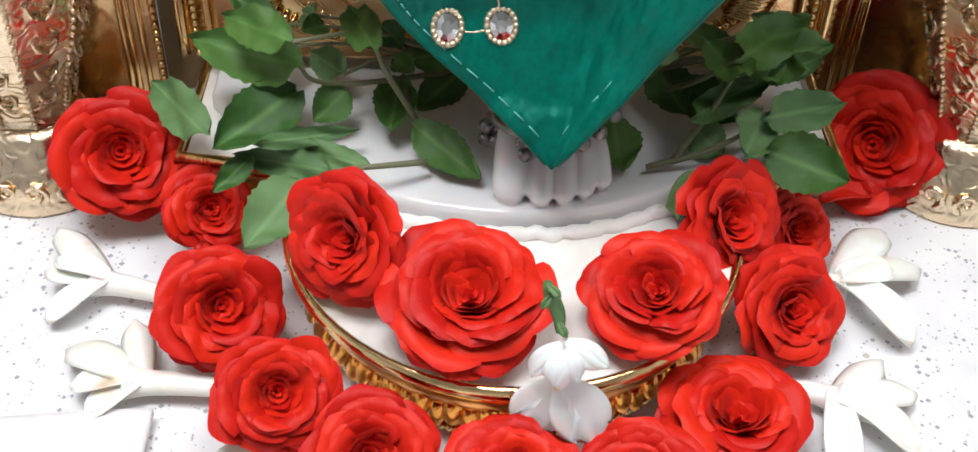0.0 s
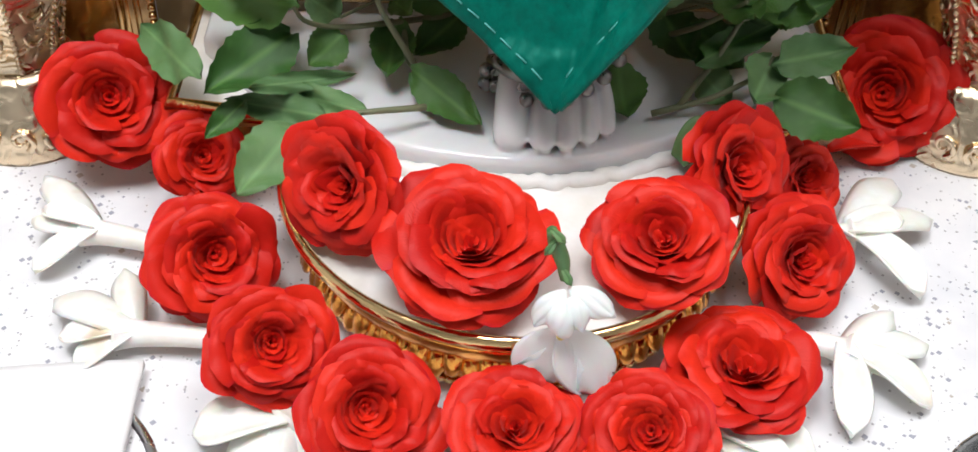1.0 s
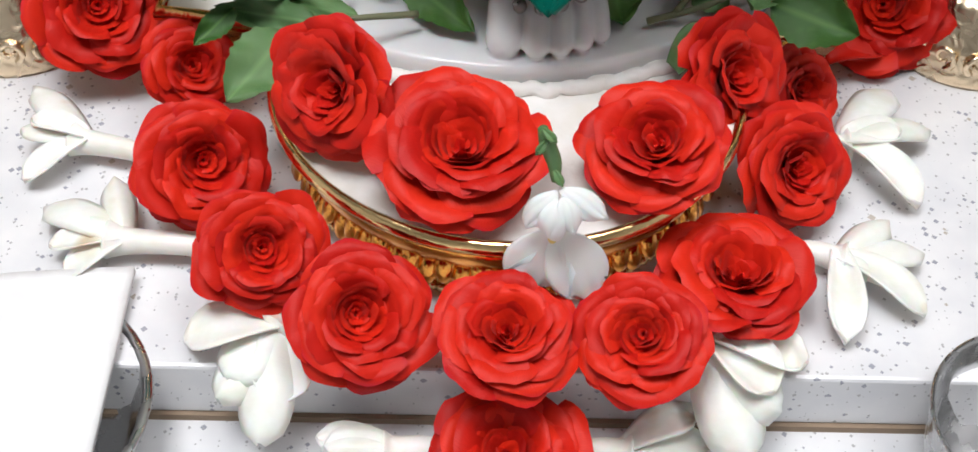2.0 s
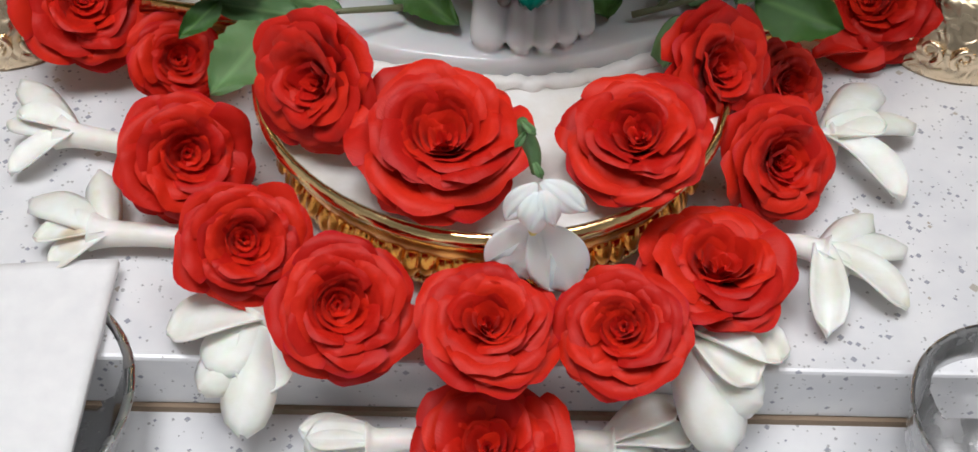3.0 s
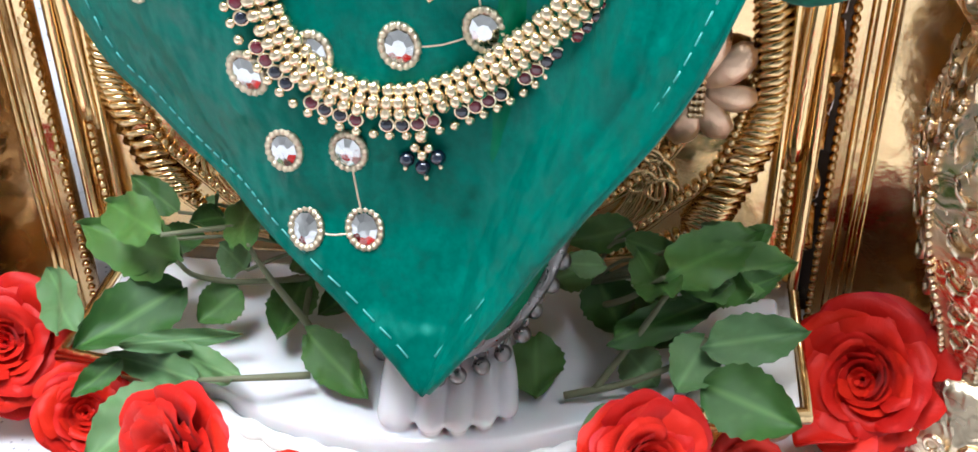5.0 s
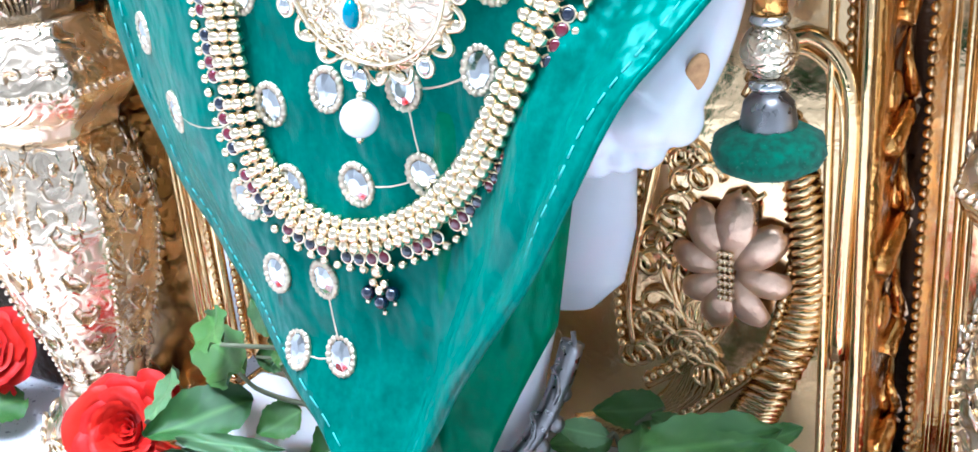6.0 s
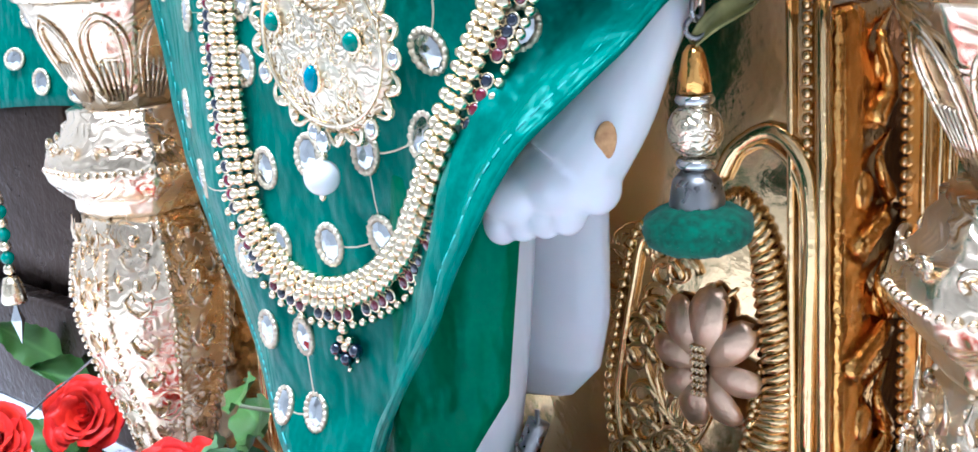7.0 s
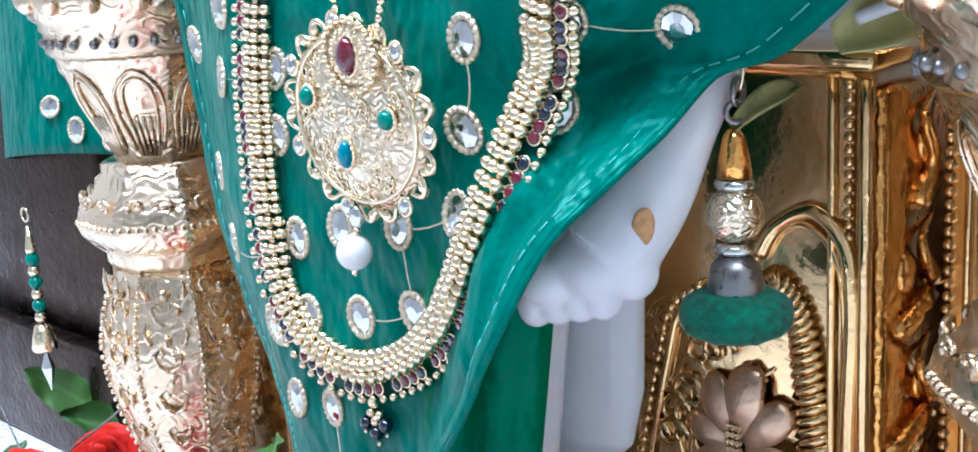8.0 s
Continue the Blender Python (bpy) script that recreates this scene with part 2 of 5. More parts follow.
def smooth_path(points, steps):
    """A Catmull-Rom line through the points."""
    p = [Vector(q) for q in points]
    p = [2 * p[0] - p[1]] + p + [2 * p[-1] - p[-2]]
    n = len(p) - 3
    out = []
    for s in range(steps + 1):
        f = min(s / steps * n, n - 1e-6)
        k, t = int(f), f - int(f)
        a, b, c, d = p[k : k + 4]
        out.append(0.5 * (2 * b + (c - a) * t + (2 * a - 5 * b + 4 * c - d) * t * t + (3 * b - 3 * c + d - a) * t**3))
    return out


def tube(bm, line, radius, sides=8, cap=True):
    """A tube along a line; radius: a number or a function of 0..1."""
    rings = []
    n = len(line)
    for k, p in enumerate(line):
        d = (line[min(k + 1, n - 1)] - line[max(k - 1, 0)]).normalized()
        s = d.cross(Vector((0.12, 0.2, 1))).normalized()
        u = s.cross(d)
        r = radius(k / (n - 1)) if callable(radius) else radius
        rings.append([bm.verts.new(p + r * (math.cos(2 * math.pi * j / sides) * s + math.sin(2 * math.pi * j / sides) * u)) for j in range(sides)])
    for a, b in zip(rings, rings[1:]):
        for j in range(sides):
            i = (j + 1) % sides
            bm.faces.new((a[j], a[i], b[i], b[j]))
    if cap:
        bm.faces.new(rings[0][::-1])
        bm.faces.new(rings[-1])
    return bm


def sheet(bm, fn, nu, nv, thick=0.0):
    """A grid surface fn(u, v), with a back face when thick is given."""
    grid = [[bm.verts.new(fn(i / nu, j / nv)) for i in range(nu + 1)] for j in range(nv + 1)]
    for j in range(nv):
        for i in range(nu):
            bm.faces.new((grid[j][i], grid[j][i + 1], grid[j + 1][i + 1], grid[j + 1][i]))
    if thick:
        bm.normal_update()
        bmesh.ops.solidify(bm, geom=bm.faces[:], thickness=thick)
    return grid


def petal_sheet(bm, base, tip, width, up=(0, 0, 1), cup=0.3, arch=0.12, thick=0.0007):
    base, tip = Vector(base), Vector(tip)
    d = tip - base
    n = d.length
    side = Vector(up).cross(d).normalized()
    z = d.cross(side).normalized()

    def at(u, v):
        s = u * 2 - 1
        w = width * 0.5 * (0.5 + 0.5 * math.sin(math.pi * min(0.5, v * 0.75))) * math.sqrt(max(0.012, 1 - max(0, (v - 0.6) / 0.4) ** 2.4))
        return base + d * v + side * (s * w) + z * (n * arch * 4 * v * (1 - v) + cup * width * s * s)

    return sheet(bm, at, 6, 10, thick)


# ---- the room round the shrine ----
def make_room():
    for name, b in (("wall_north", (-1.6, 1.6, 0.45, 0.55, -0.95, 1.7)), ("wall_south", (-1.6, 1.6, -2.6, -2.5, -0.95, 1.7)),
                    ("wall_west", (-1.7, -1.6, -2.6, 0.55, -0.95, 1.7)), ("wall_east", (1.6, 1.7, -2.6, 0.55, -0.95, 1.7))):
        # only the back wall gets the tone with shade in it
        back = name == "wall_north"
        tagged(part(name, box(bmesh.new(), *b), WALL_SHADED if back else WALL, smooth=False), "wall behind the shrine, toned dark for shade" if back else "plain grey painted room wall", "wall", kind="structure")
    tagged(part("ceiling", box(bmesh.new(), -1.7, 1.7, -2.6, 0.55, 1.7, 1.8), WALL, smooth=False), "plain grey painted ceiling", "ceiling", kind="structure")
    tagged(part("floor", box(bmesh.new(), -1.7, 1.7, -2.6, 0.55, -1.05, -0.95), QUARTZ, smooth=False), "pale speckled stone floor", "floor", kind="structure")


def make_ceiling_lights():
    lamp = thing("ceiling_light", "unseen square white panel lamp set on the ceiling", "lamp", "lamps on the ceiling", Matrix.Translation((-0.30, -0.45, 1.7)))
    part("frame", box(bmesh.new(), -0.32, 0.32, -0.32, 0.32, -0.02, -0.002, 0.004), PAPER, lamp)
    part("diffuser", box(bmesh.new(), -0.3, 0.3, -0.3, 0.3, -0.026, -0.021), LAMP_WHITE, lamp)
    # the second panel is added as a weaker fill for the right side
    copy_thing(lamp, Matrix.Translation((0.50, -0.35, 1.7)))
    for x, y, power in ((-0.30, -0.45, LAMP_A), (0.50, -0.35, LAMP_FILL)):
        data = bpy.data.lights.new("panel_light", "AREA")
        data.shape, data.size, data.energy, data.color = "SQUARE", 0.58, power, (1.0, 0.99, 1.0)
        new("panel_light", data).matrix_basis = Matrix.Translation((x, y, 1.66))


LAMP_A, LAMP_FILL = 28.0, 8.0
make_room()
make_ceiling_lights()


# ---- the counter ----
def make_counter():
    slab = box(bmesh.new(), -1.2, 1.2, -0.150, 0.45, -0.026, 0.0, 0.0015)
    tagged(part("counter_slab", slab, QUARTZ, smooth=False), "raised white quartz slab with grey chips", "counter", kind="structure")
    low = box(bmesh.new(), -1.2, 1.2, -0.75, 0.45, -0.07, -0.0285, 0.002)
    tagged(part("counter_step", low, QUARTZ, smooth=False), "lower white quartz counter with grey chips", "counter", kind="structure")
    tagged(part("joint", box(bmesh.new(), -1.2, 1.2, -0.1515, -0.1475, -0.0288, -0.0255), JOINT, smooth=False), "brown dirt line in the joint", "trim", kind="structure")
    tagged(part("counter_base", box(bmesh.new(), -1.2, 1.2, -0.7, 0.45, -0.95, -0.07), WALL, smooth=False), "plain counter base", "counter", kind="structure")


make_counter()


# ---- the gilded seat under the statue ----
def seat_outline(grow=0.0, steps=40):
    """Half-round front and a wider straight back."""
    cx, cy, r = -0.0115, -0.045, 0.086 + grow
    a0 = math.radians(12)
    pts = [(cx + r * math.cos(a), cy + r * math.sin(a)) for a in (math.pi - a0 + (math.pi + 2 * a0) * k / steps for k in range(steps + 1))]
    w = 0.134 + grow
    return pts + [(cx + r, -0.018 - grow), (cx + w, -0.012 - grow), (cx + w, 0.10), (cx - w, 0.10), (cx - w, -0.012 - grow), (cx - r, -0.018 - grow)]


def loft(bm, loops, close=True):
    rings = [[bm.verts.new(p) for p in loop] for loop in loops]
    n = len(rings[0])
    for a, b in zip(rings, rings[1:]):
        for k in range(n):
            j = (k + 1) % n
            bm.faces.new((a[k], a[j], b[j], b[k]))
    if close:
        bm.faces.new(rings[0][::-1])
        bm.faces.new(rings[-1])
    return bm


def make_seat():
    seat = thing("gilded_plinth", "embossed gold plinth with a polished rim on the quartz slab", "plinth")
    lv = [(-0.012, 0.0), (-0.011, 0.004), (-0.014, 0.006), (-0.012, 0.012), (-0.006, 0.022), (-0.002, 0.032), (-0.003, 0.035)]
    part("body", loft(bmesh.new(), [[(x, y, z) for x, y in seat_outline(g)] for g, z in lv]), GOLD_EMBOSSED, seat)
    rim = [(-0.003, 0.0352), (0.0005, 0.0358), (0.0012, 0.0375), (0.001, 0.0395), (-0.0005, 0.0415), (-0.002, 0.0412), (-0.0022, 0.0362)]
    part("rim", loft(bmesh.new(), [[(x, y, z) for x, y in seat_outline(g)] for g, z in rim], False), GOLD, seat, "polished gold rim")
    part("bed", loft(bmesh.new(), [[(x, y, z) for x, y in seat_outline(-0.0026)] for z in (0.0352, 0.0372)]), CREAM, seat, "white plaster bed with worn edges", smooth=False)
    # rough plaster bead where the marble base is set into the bed
    edge = smooth_path([(-0.105, -0.014, 0), (-0.063, -0.040, 0), (-0.029, -0.049, 0), (0.001, -0.050, 0), (0.03, -0.043, 0), (0.064, -0.024, 0), (0.085, -0.006, 0)], 120)
    bm = bmesh.new()
    tube(bm, [Vector((p.x, p.y - 0.0012 + 0.0016 * noise.noise(p * 160), 0.0385 + 0.0010 * noise.noise(p * 230))) for p in edge], lambda t: 0.0030 + 0.0012 * noise.noise(Vector((t * 40, 1, 2))), 10)
    part("plaster_bead", bm, CREAM, seat, "rough white plaster bead")
    # embossed leaves round the wall
    leaf = bmesh.new()
    ball(leaf, 0.0055, (0, 0, 0), (0.75, 0.45, 1.5), 10)
    me = mesh_of("embossed_leaf", leaf, GOLD_EMBOSSED)
    cx, cy = -0.0115, -0.045
    for k in range(46):
        a = math.radians(172 + 196 * k / 45)
        r = 0.0785 + 0.0005 * (k % 2)
        part("embossed_leaf", me, None, seat, m=pose(cx + r * math.cos(a), cy + r * math.sin(a), 0.019 + 0.003 * (k % 2), -22, 0, math.degrees(a) + 90) )
    bead = mesh_of("bead", ball(bmesh.new(), 0.0017, seg=8), GOLD)
    for k in range(90):
        a = math.radians(170 + 200 * k / 89)
        part("bead", bead, None, seat, m=Matrix.Translation((cx + 0.0765 * math.cos(a), cy + 0.0765 * math.sin(a), 0.006)))


make_seat()


# ---- the marble statue, one plain shape ----
def make_statue():
    bm = bmesh.new()
    front = smooth_path([(-0.137, 0.024, 0), (-0.105, -0.012, 0), (-0.063, -0.038, 0), (-0.029, -0.047, 0), (0.001, -0.048, 0), (0.03, -0.041, 0), (0.064, -0.022, 0), (0.114, 0.024, 0)], 40)
    outline = [(p.x, p.y) for p in front] + [(0.114, 0.044), (-0.137, 0.044)]
    loft(bm, [[(x, y, z) for x, y in outline] for z in (0.0365, 0.044)] + [[(x * 0.99, y * 0.985 + 0.0004, 0.0462) for x, y in outline]])
    # foot and toes
    tube(bm, smooth_path([(-0.002, 0.004, 0.080), (-0.001, -0.008, 0.070), (0.0035, -0.020, 0.060)], 10), lambda t: 0.017 + 0.002 * t, 16)
    for k, (x, y, r, n) in enumerate(((-0.0135, -0.0410, 0.0066, 0.024), (-0.0018, -0.0440, 0.0049, 0.026), (0.0070, -0.0432, 0.0044, 0.025), (0.0150, -0.0400, 0.0042, 0.022), (0.0220, -0.0350, 0.0039, 0.018))):
        tube(bm, smooth_path([(x * 0.82, y + n, 0.069 - k * 0.001), (x * 0.95, y + n * 0.55, 0.0625 - k * 0.001), (x, y + 0.002, 0.0515)], 10), lambda t, r=r: r * (0.92 + 0.1 * t), 14)
        ball(bm, r * 1.02, (x, y + 0.0015, 0.0513), (1, 1, 0.95), 14)
    # legs, body and the reaching arm
    for s in (1, -1):
        tube(bm, smooth_path([(s * 0.008, 0.004, 0.046), (s * 0.015, 0.0, 0.1), (s * 0.025, -0.006, 0.145), (s * 0.031, -0.006, 0.21)], 16), lambda t: 0.012 + 0.007 * t, 24)
    lathe(bm, [(0.010, 0.114), (0.030, 0.118), (0.042, 0.130), (0.047, 0.15), (0.049, 0.2), (0.050, 0.26), (0.052, 0.34), (0.045, 0.375), (0.02, 0.39)], 32, Matrix.Translation((0.006, 0.027, 0)), squash=(1, 0.25))
    # the arm coming down to a closed hand
    tube(bm, smooth_path([(0.0955, 0.024, 0.280), (0.0945, 0.013, 0.264), (0.091, -0.003, 0.245), (0.087, -0.014, 0.227), (0.079, -0.022, 0.212)], 20), lambda t: 0.0065 + 0.0085 * t, 20)
    ball(bm, 0.0130, (0.0775, -0.025, 0.209), (1.1, 0.9, 0.85), 20)
    ball(bm, 0.0085, (0.0665, -0.033, 0.2045), (1.1, 0.95, 0.9), 18)
    ball(bm, 0.0075, (0.088, -0.022, 0.2065), (0.9, 1.0, 1.0), 18)
    for k in range(4):
        ball(bm, 0.0062, (0.0625 + 0.0062 * k, -0.032 + 0.002 * k, 0.1965 + 0.0012 * k), (0.85, 1.0, 1.1), 14)
    ob = part("statue", bm, MARBLE)
    fuse = ob.modifiers.new("fuse", "REMESH")
    fuse.mode, fuse.voxel_size, fuse.use_smooth_shade = "VOXEL", 0.0010, True
    soften = ob.modifiers.new("soften", "SMOOTH")
    soften.factor, soften.iterations = 0.5, 4
    tagged(bpy.data.objects["statue"], "polished white marble statue standing on its round base", "statue")


make_statue()


# ---- the throne behind ----
def beads_along(bm, line, r, step):
    total, last = 0.0, line[0]
    for p in line:
        total += (p - last).length
        if total >= step or p is line[0]:
            ball(bm, r, p, seg=6)
            total = 0.0
        last = p
    return bm


def bead_parts(name, line, r, step, mat, parent):
    me = mesh_of(name, ball(bmesh.new(), r, seg=6), mat)
    total, last = step, line[0]
    for p in line:
        total += (p - last).length
        if total >= step:
            part(name, me, None, parent, m=Matrix.Translation(p))
            total = 0.0
        last = p


def make_throne():
    th = thing("gilded_throne", "gold throne back with shell relief and beaded borders", "throne")
    x0, x1, y = -0.151, 0.119, 0.046
    part("back_panel", box(bmesh.new(), x0 + 0.004, x1 - 0.004, y + 0.003, y + 0.04, 0.046, 0.252, 0.003), GOLD_HAMMERED, th)
    part("side_panel", box(bmesh.new(), x1 - 0.004, x1 + 0.003, y + 0.006, y + 0.05, 0.046, 0.247, 0.003), AMBER, th, "amber gilded carved side panel")
    part("side_panel", box(bmesh.new(), x0 - 0.003, x0 + 0.004, y + 0.006, y + 0.05, 0.046, 0.247, 0.003), AMBER, th, "amber gilded carved side panel")
    part("backing", box(bmesh.new(), x0 - 0.022, x0 + 0.012, y + 0.044, y + 0.049, 0.0, 0.245), GOLD_HAMMERED, th)
    # added dark board closes this gap; its colour stands for the shade inside
    part("backing", box(bmesh.new(), x1 - 0.008, x1 + 0.016, y + 0.053, y + 0.058, 0.0, 0.245), SHADED_GILT, th, "dark board added to close the gap")
    part("ledge", box(bmesh.new(), x0 - 0.004, x1 + 0.005, y - 0.006, y + 0.052, 0.2525, 0.2585, 0.002), GOLD, th, "thin gold ledge")
    for x in (x0, x1):
        s = 1 if x < 0 else -1
        bm = bmesh.new()
        tube(bm, [Vector((x, y, z)) for z in np.linspace(0.05, 0.25, 20)], 0.0022, 8)
        part("edge_moulding", bm, GOLD, th)
        bead_parts("bead", [Vector((x + s * 0.0055, y + 0.001, z)) for z in np.linspace(0.05, 0.25, 110)], 0.0017, 0.0031, GOLD, th)
        bm = bmesh.new()
        tube(bm, [Vector((x + s * 0.011, y + 0.001, z)) for z in np.linspace(0.05, 0.25, 20)], 0.0014, 8)
        part("edge_moulding", bm, GOLD, th)
    mid = (x0 + x1) / 2
    for s in (-1, 1):
        for pts in ([(0.124, 0.130), (0.118, 0.104), (0.103, 0.078), (0.084, 0.064), (0.06, 0.058)], [(0.113, 0.135), (0.104, 0.100), (0.087, 0.081), (0.074, 0.070), (0.05, 0.063)], [(0.10, 0.14), (0.09, 0.11), (0.075, 0.092), (0.06, 0.08)]):
            bm = bmesh.new()
            line = smooth_path([(mid + s * a, y + 0.002, b) for a, b in pts], 160)
            bead_parts("arc_bead", line, 0.0018, 0.0034, GOLD, th)
            tube(bm, [p + Vector((0, 0.001, -0.003)) for p in line[::6]], 0.0016, 6)
            part("bead_arc", bm, GOLD, th)
        # ribbed plume under its arch
        line = smooth_path([(mid + s * a, y + 0.002, b) for a, b in ((0.103, 0.074), (0.108, 0.085), (0.117, 0.108), (0.121, 0.124), (0.120, 0.142), (0.118, 0.160), (0.115, 0.177), (0.107, 0.188), (0.100, 0.184))], 44)
        for k, (a, b) in enumerate(zip(line, line[1:])):
            d = (b - a).normalized()
            n = Vector((d.z, 0, -d.x)) * -s
            w = 0.0135 * (1 - 0.4 * k / 44)
            bm = bmesh.new()
            tube(bm, [a + n * w * -0.35 + d * 0.002, a + n * w * 0.1 + Vector((0, -0.003, 0)), a + n * w * 0.5 - d * 0.001 + Vector((0, -0.002, 0)), a + n * w * 0.75 - d * 0.0035], lambda t: 0.0016 * (1.1 - 0.4 * t), 6)
            part("plume_rib", bm, GOLD, th)
        for off, r in ((0.0, 0.003), (0.0045, 0.0012)):
            bm = bmesh.new()
            tube(bm, smooth_path([(mid + s * (a - off * 0.6), y + 0.001, b - off) for a, b in ((0.129, 0.105), (0.130, 0.146), (0.131, 0.183), (0.128, 0.202), (0.118, 0.2105), (0.106, 0.2045), (0.100, 0.195))], 34), r, 8)
            part("arch_moulding", bm, GOLD, th)
        # upright flower beside the plume: pointed, folded petals round a beaded heart
        fx, fz = mid + s * 0.0935, 0.131
        for k, (turn, size) in enumerate(((8, 1.15), (-28, 1.0), (48, 0.95), (100, 0.8), (-75, 0.8), (150, 0.85), (195, 0.9), (-125, 0.75))):
            bm = bmesh.new()
            q = math.radians(turn) * s
            d = Vector((math.sin(q), 0, math.cos(q)))
            o = Vector((fx, y - 0.001, fz)) + d * 0.003
            petal_sheet(bm, o, o + d * 0.021 * size + Vector((0, 0.001, 0)), 0.0115 * size, (0, -1, 0), -0.18, 0.16, thick=0.0014)
            part("relief_petal", bm, COPPER, th)
        grain = mesh_of("heart_bead", ball(bmesh.new(), 0.0014, seg=6), GOLD_PALE)
        for k in range(7):
            for q in (-1, 0, 1):
                part("heart_bead", grain, None, th, m=Matrix.Translation((fx + q * 0.0017, y - 0.005, fz - 0.008 + 0.0026 * k)))
        # beaded inner border of the relief
        line = smooth_path([(mid + s * a, y + 0.001, b) for a, b in ((0.053, 0.095), (0.052, 0.112), (0.055, 0.130), (0.061, 0.156), (0.066, 0.172), (0.078, 0.182))], 150)
        bead_parts("bead", line, 0.0019, 0.0036, GOLD, th)
        part("bead_arc", tube(bmesh.new(), [p + Vector((s * 0.004, 0, 0)) for p in line[::6]], 0.0014, 6), GOLD, th)
        # leafy scrolls
        rnd = random.Random(5)
        for k in range(34):
            a, b = rnd.uniform(0.056, 0.084), rnd.uniform(0.085, 0.172)
            line = [Vector((mid + s * (a + 0.007 * math.cos(t) * (1 - t / 9)), y + 0.002, b + 0.007 * math.sin(t) * (1 - t / 9))) for t in np.linspace(0, 7, 16)]
            part("scroll_relief", tube(bmesh.new(), line, lambda t: 0.0016 * (1 - 0.6 * t), 5), GOLD, th)
        # fluted shell between the bead arcs and the plume
        for k in range(11):
            f = k / 10
            pts = [(0.045 + 0.012 * f, 0.056), (0.072 + 0.016 * f, 0.066 + 0.002 * k), (0.088 + 0.020 * f - 0.004 * k * f, 0.088 + 0.004 * k), (0.086 + 0.018 * f, 0.118 + 0.004 * k)]
            part("flute", tube(bmesh.new(), smooth_path([(mid + s * (a - 0.004 * (10 - k) * 0.35), y + 0.0025, b) for a, b in pts], 22), lambda t: 0.0017 * (1 - 0.5 * t), 6), GOLD, th)
    # amber carving on the visible side
    for xx, sg in ((x1 + 0.003, 1), (x0 - 0.003, -1)):
        for k in range(5):
            z = 0.07 + 0.038 * k
            bm = bmesh.new()
            tube(bm, smooth_path([(xx, 0.062 + 0.01 * math.sin(k * 2), z - 0.012), (xx + sg * 0.003, 0.078, z), (xx + sg * 0.003, 0.07, z + 0.014), (xx, 0.085, z + 0.022)], 14), lambda t: 0.004 * (1.1 - t), 8)
            ball(bm, 0.0055, (xx, 0.072 + 0.006 * (-1) ** k, z + 0.006), (0.5, 1, 1.3), 10)
            part("side_carving", bm, AMBER, th)
    return th


COPPER = make_gold("copper_relief", (0.82, 0.57, 0.38), 0.36, 0.0008, 300)
make_throne()


def make_outer_panel(xa, xb, y):
    th = thing("gilded_side_board", "flat hammered gold board with beaded inner edge beside the pillar", "panel", "side boards")
    part("board", box(bmesh.new(), xa, xb, y, y + 0.008, 0.0, 0.30, 0.001), GOLD_HAMMERED, th)
    edge = xa if abs(xa) < abs(xb) else xb
    s = 1 if edge > 0 else -1
    bead_parts("bead", [Vector((edge, y, z)) for z in np.linspace(0.002, 0.3, 150)], 0.0018, 0.0032, GOLD, th)
    for d in (0.006, 0.011, 0.014):
        bm = bmesh.new()
        tube(bm, [Vector((edge + s * d, y, z)) for z in np.linspace(0.002, 0.3, 8)], 0.0016, 8)
        part("moulding", bm, GOLD, th)
    return th


make_outer_panel(-0.225, -0.165, 0.055)
make_outer_panel(0.131, 0.215, 0.075)


